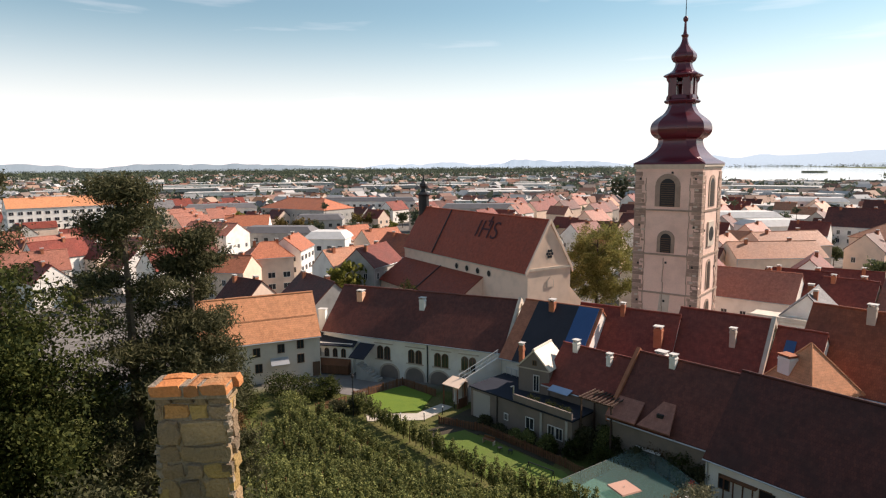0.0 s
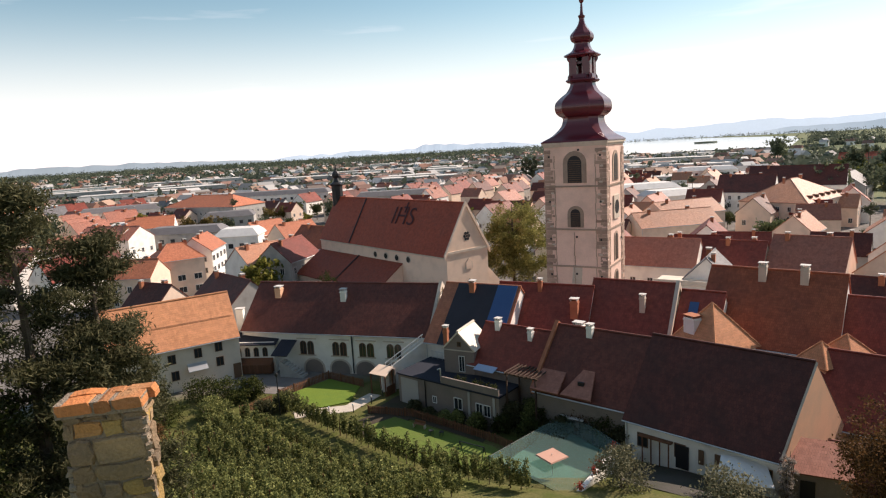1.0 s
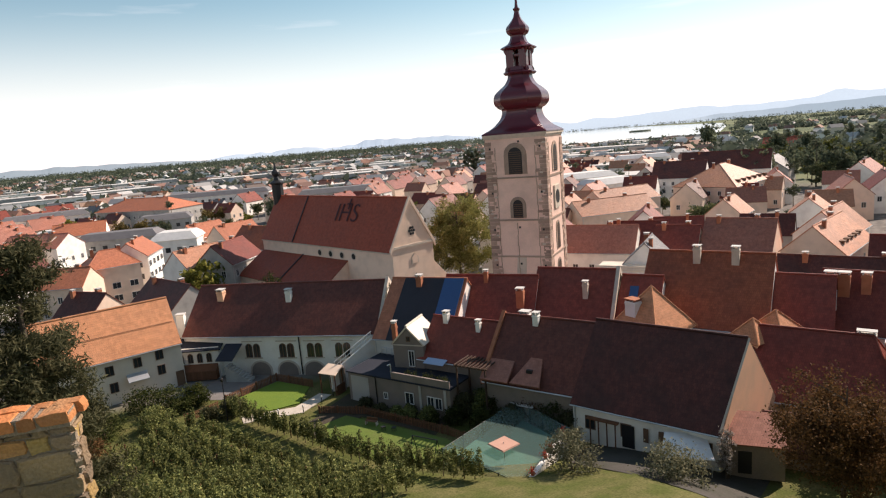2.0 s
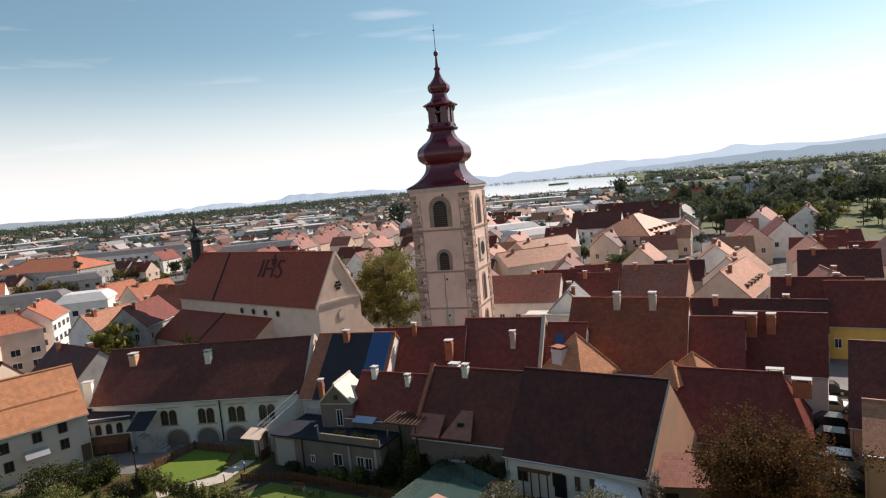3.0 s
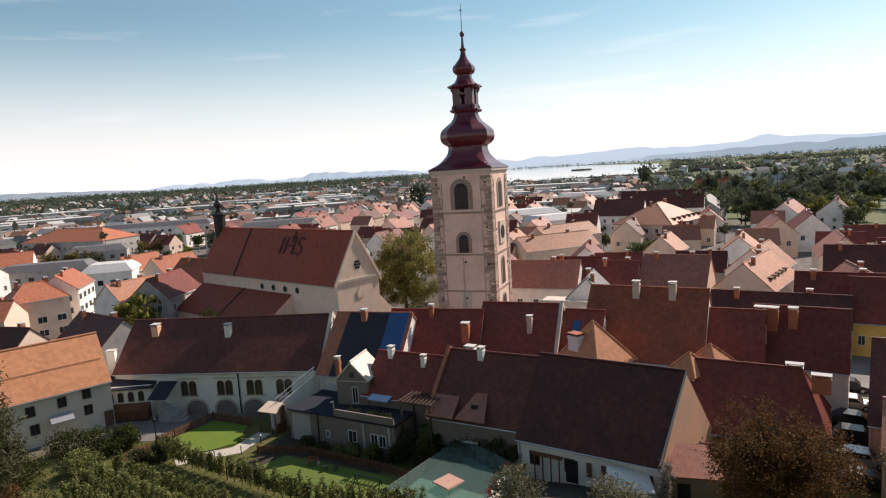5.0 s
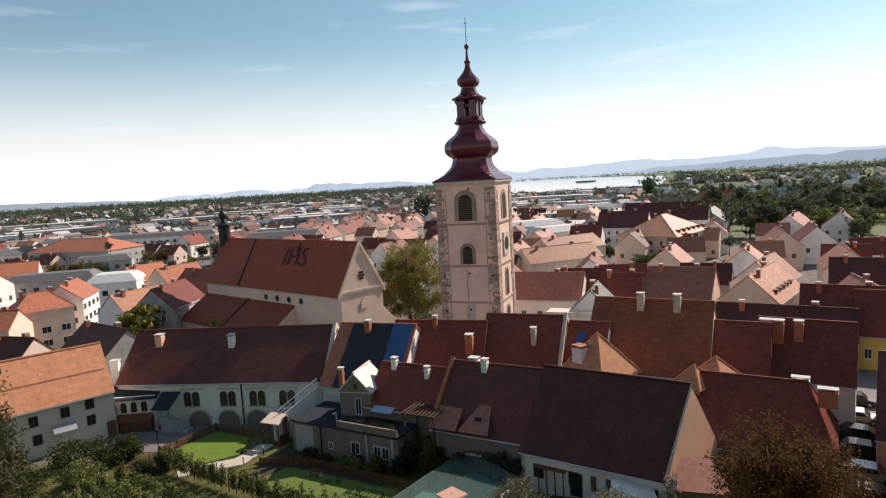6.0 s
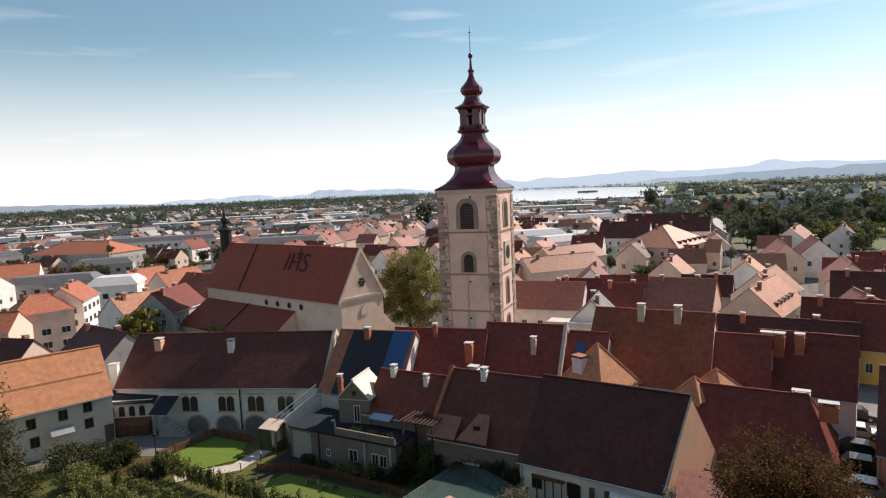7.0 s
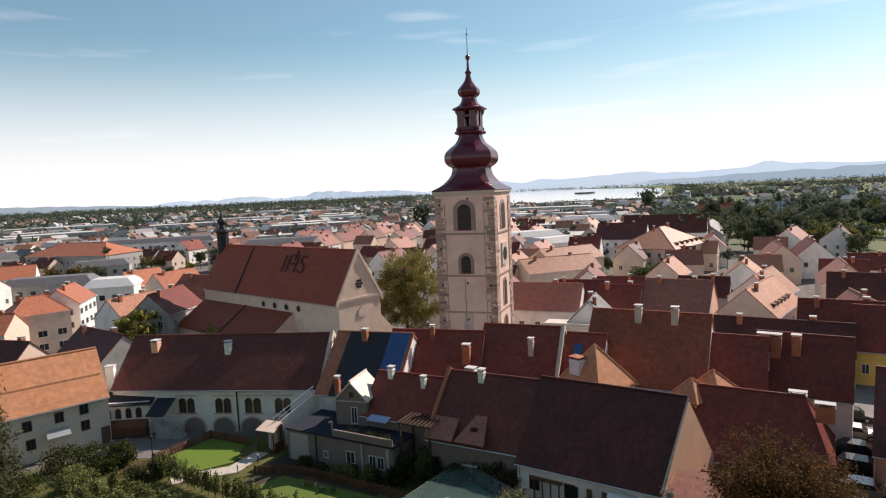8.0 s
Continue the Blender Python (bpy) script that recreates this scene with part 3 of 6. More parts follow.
def city_tower():
    Wd, top = 10.6, 32.7
    H = Wd / 2
    ob = thing("church_tower", "tall pinkish bell tower with stone quoins and red onion spire", "tower", 39.6, 104.3, 0, -38.6)
    part("wall", box(0, 0, -1, Wd, Wd, top + 1), "pink", ob)
    for z in (5.0, 11.5, 17.9, 25.2):
        part("string_course", box(0, 0, z, Wd + 0.36, Wd + 0.36, 0.26), "tower_stone", ob)
    part("eaves_cornice", join(box(0, 0, top - 0.75, Wd + 0.3, Wd + 0.3, 0.35), box(0, 0, top - 0.4, Wd + 0.7, Wd + 0.7, 0.4)), "trim", ob)
    r = random.Random(4)
    blocks = [fix(mesh("stone", box(0, 0, 0, w, d, h), "stone")) for w, d, h in ((1.5, 1.5, 0.62), (1.9, 1.1, 0.55), (1.1, 1.9, 0.7), (1.7, 1.3, 0.5), (1.2, 1.6, 0.66))]
    for sx, sy in ((-1, -1), (1, -1), (1, 1)):
        z = 0.2
        while z < top - 1.6:
            k = r.randrange(5)
            b = new("stone", blocks[k])
            bw, bd, bh = ((1.5, 1.5, 0.62), (1.9, 1.1, 0.55), (1.1, 1.9, 0.7), (1.7, 1.3, 0.5), (1.2, 1.6, 0.66))[k]
            b.parent, b.matrix_basis = ob, pose(sx * (H + 0.09 - bw / 2), sy * (H + 0.09 - bd / 2), z)
            z += bh + 0.06
    chips = [fix(mesh("stone", box(0, 0, 0, w, 0.12, h), m_)) for w, h, m_ in ((0.55, 0.3, "trim"), (0.4, 0.36, "tower_stone"), (0.7, 0.26, "pink"), (0.45, 0.3, "stone"))]
    for i in range(150):
        b = new("stone", chips[r.randrange(4)])
        b.parent = ob
        b.matrix_basis = pose(0, 0, 0, 0, 0, 90 * (i % 3 == 0)) @ pose(r.choice((-1, 1)) * r.uniform(3.75, 5.05), -H - 0.075, r.uniform(0.5, top - 1.5), 0, r.uniform(-4, 4), 0)
    # arched openings with stone surrounds on the front and the side
    def arch(w, h, n=10):
        return [(-w / 2, 0), (w / 2, 0)] + [(w / 2 * math.cos(math.pi * i / n), h - w / 2 + w / 2 * math.sin(math.pi * i / n)) for i in range(n + 1)]
    for rz in (0, 90):
        for zs, w, h, sw in ((25.9, 2.4, 4.5, 0.8), (18.4, 1.7, 3.1, 0.55)) if rz == 0 else ((25.9, 2.2, 4.5, 0.6), (12.2, 1.6, 4.6, 0.4), (6.5, 1.6, 3.6, 0.4)):
            m = pose(0, 0, 0, 0, 0, rz)
            sur = part("window_surround", prism([(x, z + zs) for x, z in arch(w + 2 * sw, h + sw)], "y", -H - 0.12, -H + 0.2), "tower_stone", ob)
            sur.matrix_basis = m
            lv = part("window", prism([(x, z + zs + 0.02) for x, z in arch(w, h)], "y", -H - 0.14, -H + 0.3), "black", ob, "dark louvred arched opening")
            lv.matrix_basis = m
            for i in range(int(h / 0.35) - 1):
                sl = part("slat", box(0, -H - 0.17, zs + 0.2 + 0.35 * i, w * 0.86, 0.05, 0.07), "frame", lv)
    part("wall_patch", prism([(-0.9, 8.6), (0.8, 8.4), (1.0, 11.6), (-0.6, 11.9)], "y", -H - 0.03, -H + 0.1), "trim", ob, "bare patch of flaked render")
    hole = fix(mesh("putlog_hole", box(0, 0, 0, 0.3, 0.12, 0.34), "black"))
    for rz, u, z in [(0, u, z) for z in (4.0, 9.9, 16.2, 22.6, 30.2) for u in (-4.45, 4.35)] + [(0, 0.05, 10.2), (0, 0.15, 16.6), (0, 0.7, 31.2), (90, -3.4, 9.0), (90, 3.2, 15.4), (90, -3.3, 22.0)]:
        o = new("putlog_hole", hole)
        o.parent, o.matrix_basis = ob, pose(0, 0, 0, 0, 0, rz) @ pose(u, -H - 0.11, z)
    for rz, u in ((0, -3.55), (0, 3.5), (0, -0.3), (90, -3.5), (90, 3.5)):
        o = part("render_joint", join(*[box(u + 0.06 * math.sin(z_ * 1.7), -H - 0.02, z_, 0.12, 0.1, 1.02) for z_ in ([0.5 + k_ for k_ in range(30)] if abs(u) > 1 else [0.5 + k_ for k_ in range(17)])]), "tower_stone", ob)
        o.matrix_basis = pose(0, 0, 0, 0, 0, rz)
    cl = part("clock_frame", box(H + 0.1, 0, 19.4, 0.3, 3.2, 4.0), "trim", ob)
    part("clock_face", moved(prism([(1.2 * math.cos(k), 1.2 * math.sin(k)) for k in [0.3927 * i for i in range(16)]], "x", H + 0.24, H + 0.3), 0, 0, 21.4), "black", cl)
    # spire: square skirt turning into a chamfered bulb, lantern and small bulb

    def sect(h, c, z):
        c = h * c
        return [(h - c, -h, z), (h, -h + c, z), (h, h - c, z), (h - c, h, z), (-h + c, h, z), (-h, h - c, z), (-h, -h + c, z), (-h + c, -h, z)]
    prof = [(5.75, 0.02, 0), (5.55, 0.03, 0.3), (4.6, 0.12, 0.95), (3.9, 0.22, 1.7), (3.25, 0.35, 2.8), (3.1, 0.42, 4.0), (3.6, 0.45, 4.35), (4.15, 0.45, 5.0), (4.3, 0.45, 5.9), (4.05, 0.45, 6.8), (3.3, 0.45, 7.6), (2.5, 0.45, 8.3), (2.0, 0.45, 9.2), (1.85, 0.45, 9.9)]
    part("spire", loft([sect(h, c, top + z) for h, c, z in curved(prof)]), "copper", ob)
    part("lantern_base", loft([sect(h, 0.45, top + z) for h, z in ((2.3, 9.9), (2.55, 10.2), (2.45, 10.4), (2.0, 10.6), (1.9, 11.2))]), "copper", ob)
    for k in range(4):
        for q in (-1, 1):
            c = part("lantern_post", box(q * 1.15, 1.5, top + 11.0, 1.3, 0.55, 3.6), "copper", ob)
            c.matrix_basis = pose(0, 0, 0, 0, 0, 90 * k)
    for k in range(4):
        fin = part("lantern_scroll", prism([(1.6, top + 10.4), (2.75, top + 10.4), (2.7, top + 10.9), (2.35, top + 11.4), (2.2, top + 12.2), (2.3, top + 13.0), (2.75, top + 13.6), (2.9, top + 14.2), (1.6, top + 14.2)], "y", -0.16, 0.16), "copper", ob, "curved sheet-metal scroll")
        fin.matrix_basis = pose(0, 0, 0, 0, 0, 45 + 90 * k)
    part("lantern_core", box(0, 0, top + 12.9, 2.9, 2.9, 0.35), "copper", ob)
    part("lantern_roof", loft([sect(h, 0.45, top + z) for h, z in curved(((1.9, 13.9), (2.7, 14.2), (2.6, 14.5), (1.7, 15.0), (1.3, 15.6), (1.15, 16.3), (1.5, 16.6), (1.75, 17.2), (1.65, 17.8), (1.1, 18.5), (0.6, 19.3), (0.38, 20.2), (0.5, 20.6), (0.5, 20.8), (0.25, 21.1), (0.15, 22.8)))]), "copper", ob)
    part("finial_ball", loft([ring(max(0.02, 0.42 * math.sin(math.pi * i / 8)), top + 23.25 - 0.5 * math.cos(math.pi * i / 8), 12) for i in range(9)]), "copper", ob, smooth=True)
    part("lightning_rod", rod((0, 0, top + 23.6), (0, 0, top + 28.3), 0.07, 6, 0.04), "black", ob)
    part("finial_cross", box(0, 0, top + 27.2, 0.5, 0.08, 0.1), "black", ob)


city_tower()


# ---- church with the initials on its roof ----
CH = dict(x=7.1, y=128.0, a=-58.2, L=45.0, W=10.0, he=14.5, hr=23.0)


def church():
    L, W, he, hr = CH["L"], CH["W"], CH["he"], CH["hr"]
    X, Y = L / 2, W / 2
    ob = thing("church", "cream church with a steep red roof bearing dark initials", "church", CH["x"], CH["y"], 0, CH["a"])
    part("wall", prism([(-Y, -1), (Y, -1), (Y, he), (0, hr - 0.1), (-Y, he)], "x", -X, X), "cream", ob)
    k = (hr - he) / Y
    for s in (-1, 1):
        oy, ze = Y + 0.4, he - 0.4 * k + 0.1
        g, uv = slope((X * s, s * oy, ze), (-X * s, s * oy, ze), (-X * s, 0, hr + 0.1), (X * s, 0, hr + 0.1))
        part("roof_slope", g, "tile_church", ob, uv=uv)
    part("ridge_cap", rod((-X, 0, hr + 0.1), (X, 0, hr + 0.1), 0.17), "tile_church", ob, uv=[(0.1 * i, 0.3) for i in range(12)])
    part("gable_parapet", prism([(-Y - 0.5, he - 1.1), (-Y - 0.5, he - 0.2), (0, hr + 0.45), (Y + 0.5, he - 0.2), (Y + 0.5, he - 1.1), (0, hr - 0.4)], "x", X - 0.1, X + 0.25), "cream", ob)
    part("string_course", box(X + 0.06, 0, he - 0.2, 0.3, W + 0.3, 0.45), "trim", ob)
    part("verge_strip", join(rod((-X * 0.42, -Y - 0.42, he - 0.45), (-X * 0.42, 0, hr + 0.2), 0.16)), "tar", ob)
    part("eaves_band", box(0, -Y - 0.1, he - 0.9, L, 0.3, 0.35), "trim", ob)
    # initials laid in dark tiles on the slope
    up = Vector((0, Y, hr - he)).normalized()
    nrm = Vector((0, -up.z, up.y))
    cv = bpy.data.curves.new("lettering", "FONT")
    cv.body, cv.size, cv.extrude, cv.offset, cv.align_x, cv.align_y = "IHS", 5.4, 0.02, -0.05, "CENTER", "BOTTOM"
    tmp = bpy.data.objects.new("lettering", cv)
    scene.collection.objects.link(tmp)
    me = bpy.data.meshes.new_from_object(tmp.evaluated_get(bpy.context.evaluated_depsgraph_get()))
    bpy.data.objects.remove(tmp)
    base = Vector((-X + L * 0.64, -Y, he)) + up * 3.6 + nrm * 0.2
    rot = Matrix((Vector((1, 0, 0)), up, nrm)).transposed().to_4x4()
    cross = join(box(0, 0, 0, 1.5, 0.3, 0.08), box(0, 0, 0, 0.34, 2.2, 0.08))
    for nm, data, off in (("lettering", me, 0.0), ("roof_cross", mesh("roof_cross", cross, "roof_letter"), 4.7)):
        if nm == "lettering":
            data.materials.clear()
            data.materials.append(M["roof_letter"])
        o = new(nm, data)
        o.parent, o.matrix_basis = ob, Matrix.Translation(base + up * off) @ rot @ Matrix.Diagonal((0.98 if nm == "lettering" else 1.0, 1, 1, 1))
    # round clerestory windows, gable rosette, niche and pointed window
    def disc(r, n=16):
        return [(r * math.cos(6.2832 * i / n), r * math.sin(6.2832 * i / n)) for i in range(n)]
    for i in range(4):
        u = -X + L * (0.50 + 0.083 * i)
        f_ = part("round_window_frame", moved(prism(disc(0.72), "y", -Y - 0.1, -Y + 0.1), u, 0, he - 2.1), "trim", ob)
        part("pane", moved(prism(disc(0.55), "y", -Y - 0.12, -Y + 0.1), u, 0, he - 2.1), "glass", f_)
    for k_ in range(6):
        c, s_ = math.cos(k_ * 1.0472), math.sin(k_ * 1.0472)
        part("rosette_opening", moved(prism(disc(0.28, 10), "x", X - 0.1, X + 0.05), 0, 0.55 * c, he + 2.6 + 0.6 * s_), "glass", ob)
    part("rosette_opening", moved(prism(disc(0.25, 10), "x", X - 0.1, X + 0.05), 0, 0, he + 2.6), "glass", ob)
    for yy, zz, w, h in ((0.15, he - 3.4, 1.3, 1.9), (0.2, he - 8.4, 1.5, 3.2)):
        pts = [(yy - w / 2, zz), (yy + w / 2, zz), (yy + w / 2, zz + h * 0.6), (yy, zz + h), (yy - w / 2, zz + h * 0.6)]
        fr = part("window_surround", prism([(a_ * 1.0 + (a_ - yy) * 0.3, b_) for a_, b_ in pts], "x", X - 0.1, X + 0.10), "trim", ob)
        part("pane", prism(pts, "x", X - 0.1, X + 0.13), "glass" if zz < he - 6 else "cream", fr)
    # side aisle with its lean-to roof
    A = 6.5
    ax0, ax1 = -X + L * 0.0, -X + L * 0.70
    part("aisle_wall", prism([(-Y - A, -1), (-Y + 0.02, -1), (-Y + 0.02, he - 3.2), (-Y - A, 7.2)], "x", ax0, ax1), "cream", ob)
    g, uv = slope((ax0 - 0.2, -Y - A - 0.5, 6.9), (ax1 + 0.2, -Y - A - 0.5, 6.9), (ax1 + 0.2, -Y - 0.02, he - 3.0), (ax0 - 0.2, -Y - 0.02, he - 3.0))
    part("aisle_roof", g, "tile_church", ob, uv=uv)
    part("verge_strip", rod((-X + L * 0.36, -Y - A - 0.5, 7.0), (-X + L * 0.36, -Y, he - 2.9), 0.14), "tar", ob)
    part("side_chapel", prism([(Y - 0.1, -1), (Y + 4.6, -1), (Y + 4.6, 6.2), (Y - 0.1, 11.0)], "x", X - 7, X - 0.4), "cream", ob)
    # small dark ridge turret
    tx = -X + 0.6
    def oc(r, z):
        return ring(r, z, 8, tx, 0)
    part("ridge_turret", loft([oc(1.3, hr - 2), oc(1.3, hr + 2.6), oc(1.7, hr + 2.9), oc(1.7, hr + 3.1), oc(0.8, hr + 3.6), oc(0.55, hr + 4.4), oc(1.0, hr + 5.0), oc(0.95, hr + 5.5), oc(0.3, hr + 6.2), oc(0.07, hr + 7.6)]), "black", ob, "small black onion-topped ridge turret")


church()


# ---- front buildings ----
arcade = house("white arcaded manor wing with arched windows and dark tiled roof", -2.4, 86.3, -24.9, 27.5, 11.5, 4.1, 9.7, 15.0, "white", "tile_rust", name="manor_wing",
               parapets="+", chims=((-9.9, -1.6, 0.9, 0.9, 1.1, "tan"), (0.4, -2.0, 0.75, 0.7, 1.3, "white")))
for u in (-3.8, 1.05, 4.95, 8.85):
    for d in (-0.55, 0.55):
        window(arcade, 0, u + d, 2.35, 0.95, 1.9, 27.5, 11.5, "frame", True)
    part("hood_moulding", box(u, -5.8, 4.5, 2.9, 0.14, 0.12), "trim", arcade)
    part("window_sill", box(u, -5.8, 2.2, 2.6, 0.16, 0.12), "trim", arcade)
for u in (-2.9, 1.0, 4.7, 8.4):
    pts = [(-1.35, -0.3), (1.35, -0.3)] + [(1.35 * math.cos(math.pi * i / 10), 0.5 + 1.2 * math.sin(math.pi * i / 10)) for i in range(11)]
    sur = part("arch_surround", prism([(u + x * 1.18, z * 1.12) for x, z in pts], "y", -5.83, -5.6), "trim", arcade)
    # flat dark panel paints the shade of the niche
    part("arch_opening", prism([(u + x, z) for x, z in pts], "y", -5.85, -5.4), "weathered", sur, "arcade niche coloured dark for its shade")
part("downpipe", rod((2.95, -5.87, 0), (2.95, -5.87, 5.5), 0.09), "black", arcade)
orange = house("white town house with a bright orange tiled roof", -26.2, 84.0, 24.0, 16, 8.5, 4, 10, 15.0, "ivory", "tile_orange", name="house",)
for u, z in ((-6.6, 3.8), (-3.6, 3.8), (-0.5, 3.7), (2.7, 3.9), (5.3, 4.2), (-6.6, 1.3), (-3.6, 1.3), (-0.3, 1.5), (5.3, 2.2)):
    window(orange, 0, u, z, 0.95, 1.25, 16, 8.5, "frame")
part("door", box(7.4, -4.28, 0, 1.0, 0.12, 2.05), "frame", orange)
part("awning", prism([(-5.4, 2.5), (-5.4, 2.58), (-4.25, 3.3), (-4.25, 3.2)], "x", 1.2, 3.6), "zinc", orange, "small striped grey awning")
part("snow_guard", rod((-7.8, -2.5, 8.3), (7.8, -2.5, 8.3), 0.035, 5), "frame", orange)
tarp_house = house("town house roof patched with felt and a blue tarpaulin", 15.1, 76.6, -36, 10.3, 13.3, 4, 9.5, 15.3, "white", "tile_coral", name="house")
row1 = house("terraced house with a long dark red tiled roof", 22.7, 74.2, -34.5, 12.1, 10.6, 3, 9.5, 15.2, "white", "tile_red", chims=((-0.5, -0.6, 0.5, 0.5, 1.3, "brick"), (4.4, -2.8, 0.9, 0.8, 1.9, "brick")))
row2 = house("terraced house with a dark red tiled roof and white verge", 32.2, 69.1, -39.8, 9.8, 11.8, 3, 9.5, 15.8, "white", "tile_red", chims=((1.6, -2.6, 0.6, 0.6, 1.7, "trim"),), parapets="+")
row3 = house("narrow terraced house with a dark red roof", 38.5, 64.6, -43, 4.6, 11, 3, 9.5, 15.0, "white", "tile_red")
hE = house("small garden house with a dark red tiled roof", 17.0, 65.5, -46.4, 9.2, 7.5, 4, 9, 12.6, "weathered", "tile_red", chims=((-2.7, -0.4, 0.6, 0.6, 1.0, "white"), (1.8, -0.9, 0.5, 0.5, 1.0, "white")))
hF = house("long house with a dark brown tiled roof", 23.7, 57.9, -47.0, 10.4, 10.5, 4, 8.5, 13.7, "weathered", "tile_rust", parapets="-", coping="brick", chims=((-1.3, -0.5, 0.6, 0.6, 1.0, "white"), (-3.2, 0.8, 1.0, 0.8, 0.9, "white")))
hG = house("white house with a big dark roof and sunlit gable", 31.5, 49.0, -51.5, 13.6, 12.0, 4.5, 8, 14.05, "white", "tile_black", wins=((0, 4, 1.0, 1.0, 1.3, "frame"),), skew=0.1)


def facet(owner, name, pts, mat, thick=0.2):
    """A three- or four-cornered wall face as a slab, its corners given in the owner's own axes."""
    p = [Vector(q) for q in pts]
    n_ = (p[1] - p[0]).cross(p[2] - p[0]).normalized() * thick
    k = len(p)
    v = [tuple(q) for q in p] + [tuple(q - n_) for q in p]
    f = [tuple(range(k)), tuple(range(2 * k - 1, k - 1, -1))] + [(i, (i + 1) % k, k + (i + 1) % k, k + i) for i in range(k)]
    return part(name, (v, f), mat, owner)


facet(hG, "gable_wall", [(6.36, -6.1, 3.3), (7.95, 10.0, -1.0), (6.97, 0.0, 9.45)], "tan")
facet(hG, "verge_board", [(6.15, -6.2, 3.5), (6.3, -6.2, 3.4), (7.1, 0.0, 9.55), (6.95, 0.0, 9.65)], "trim", 0.1)
hH = house("house with a hipped dark red tiled roof", 48.0, 49.2, -49, 14.4, 10.6, 4.0, 5.8, 11.2, "weathered", "tile_red", hip=2.3, chims=((4.3, 0.3, 1.5, 0.7, 0.5, "white"), (6.6, -1.2, 1.6, 0.8, 1.0, "brick")))
hI = house("tall house with a broad red tiled roof and two ridge chimneys", 46.4, 63.1, -47.1, 13.8, 13.0, 3, 10.1, 17.1, "white", "tile_warm", chims=((-1.2, -0.8, 0.8, 0.8, 1.6, "trim"), (3.0, -0.8, 0.8, 0.8, 1.6, "trim")), wins=((0, 4, 5.0, 0.8, 0.9),))
hJ = house("low house with a dark red tiled roof", 53.1, 56.4, -47, 6.5, 9.9, 3, 9.5, 14.8, "grey", "tile_red")
hK = house("large house with a dark red roof and massive brick chimneys", 59.7, 53.3, -52, 9.6, 9.9, 3, 9.5, 14.8, "white", "tile_red", chims=((-3.9, -1.9, 1.1, 0.9, 2.1, "brick"), (-2.6, -1.9, 1.1, 0.9, 2.1, "brick"), (-0.6, -1.6, 0.9, 0.8, 1.8, "brick")))
part("flue", rod((-3.2, -3.4, 7.5), (-3.2, -3.4, 10.4), 0.14, 8), "zinc", hK)
for u_ in (-1.5, 2.6):
    part("door", box(u_, -6.06, 0.1, 1.1, 0.12, 2.1), "black", hG)
for u_ in (0.2, 1.6, 3.9, 5.2):
    part("shutter", box(u_ - 0.1, -6.08, 1.0, 0.45, 0.06, 1.3), "frame", hG)
part("wall_trellis", box(-3.8, -6.3, 2.2, 3.0, 0.5, 0.12), "wood", hG)
for u_ in (-5.0, -4.2, -3.4, -2.6):
    part("trellis_post", box(u_, -6.3, -0.4, 0.1, 0.1, 2.6), "wood", hG)
house("narrow house with a small sunlit orange pyramid roof", 47.2, 53.4, -74, 5.0, 5.0, 4, 9.6, 12.3, "tan", "tile_orange", hip=2.55, gutter=False)
house("narrow house with a small sunlit orange pyramid roof", 44.4, 53.4, -74, 3.0, 3.0, 4, 10.1, 11.8, "tan", "tile_orange", hip=1.55, gutter=False)
fa = thing("flat_annex", "white flat-roofed annex between the tiled roofs", "building", 52.0, 93.0, 2, -42)
part("wall", box(0, 0, 0, 8, 5, 7.0), "white", fa)
part("roof_slab", box(0, 0, 7.0, 8.6, 5.6, 0.35), "white_sheet", fa)
part("parapet", box(0, -2.6, 7.35, 8.6, 0.2, 0.5), "white_sheet", fa)
hL = house("yellow plastered street house with a red roof", 86.2, 59.6, -50, 13.9, 9.7, 2, 9, 14.1, "yellow", "tile_red", wins=((0, 5, 3.6, 0.9, 1.4),))
hM = house("small house with a pyramid of sunlit orange tiles", 36.5, 59.6, -72, 6.0, 6.0, 3, 10.9, 15.0, "white", "tile_orange", hip=3.25)
chimney(hM, -1.0, -1.8, 8.4, 1.4, 1.1, 2.2, "white", "brick")

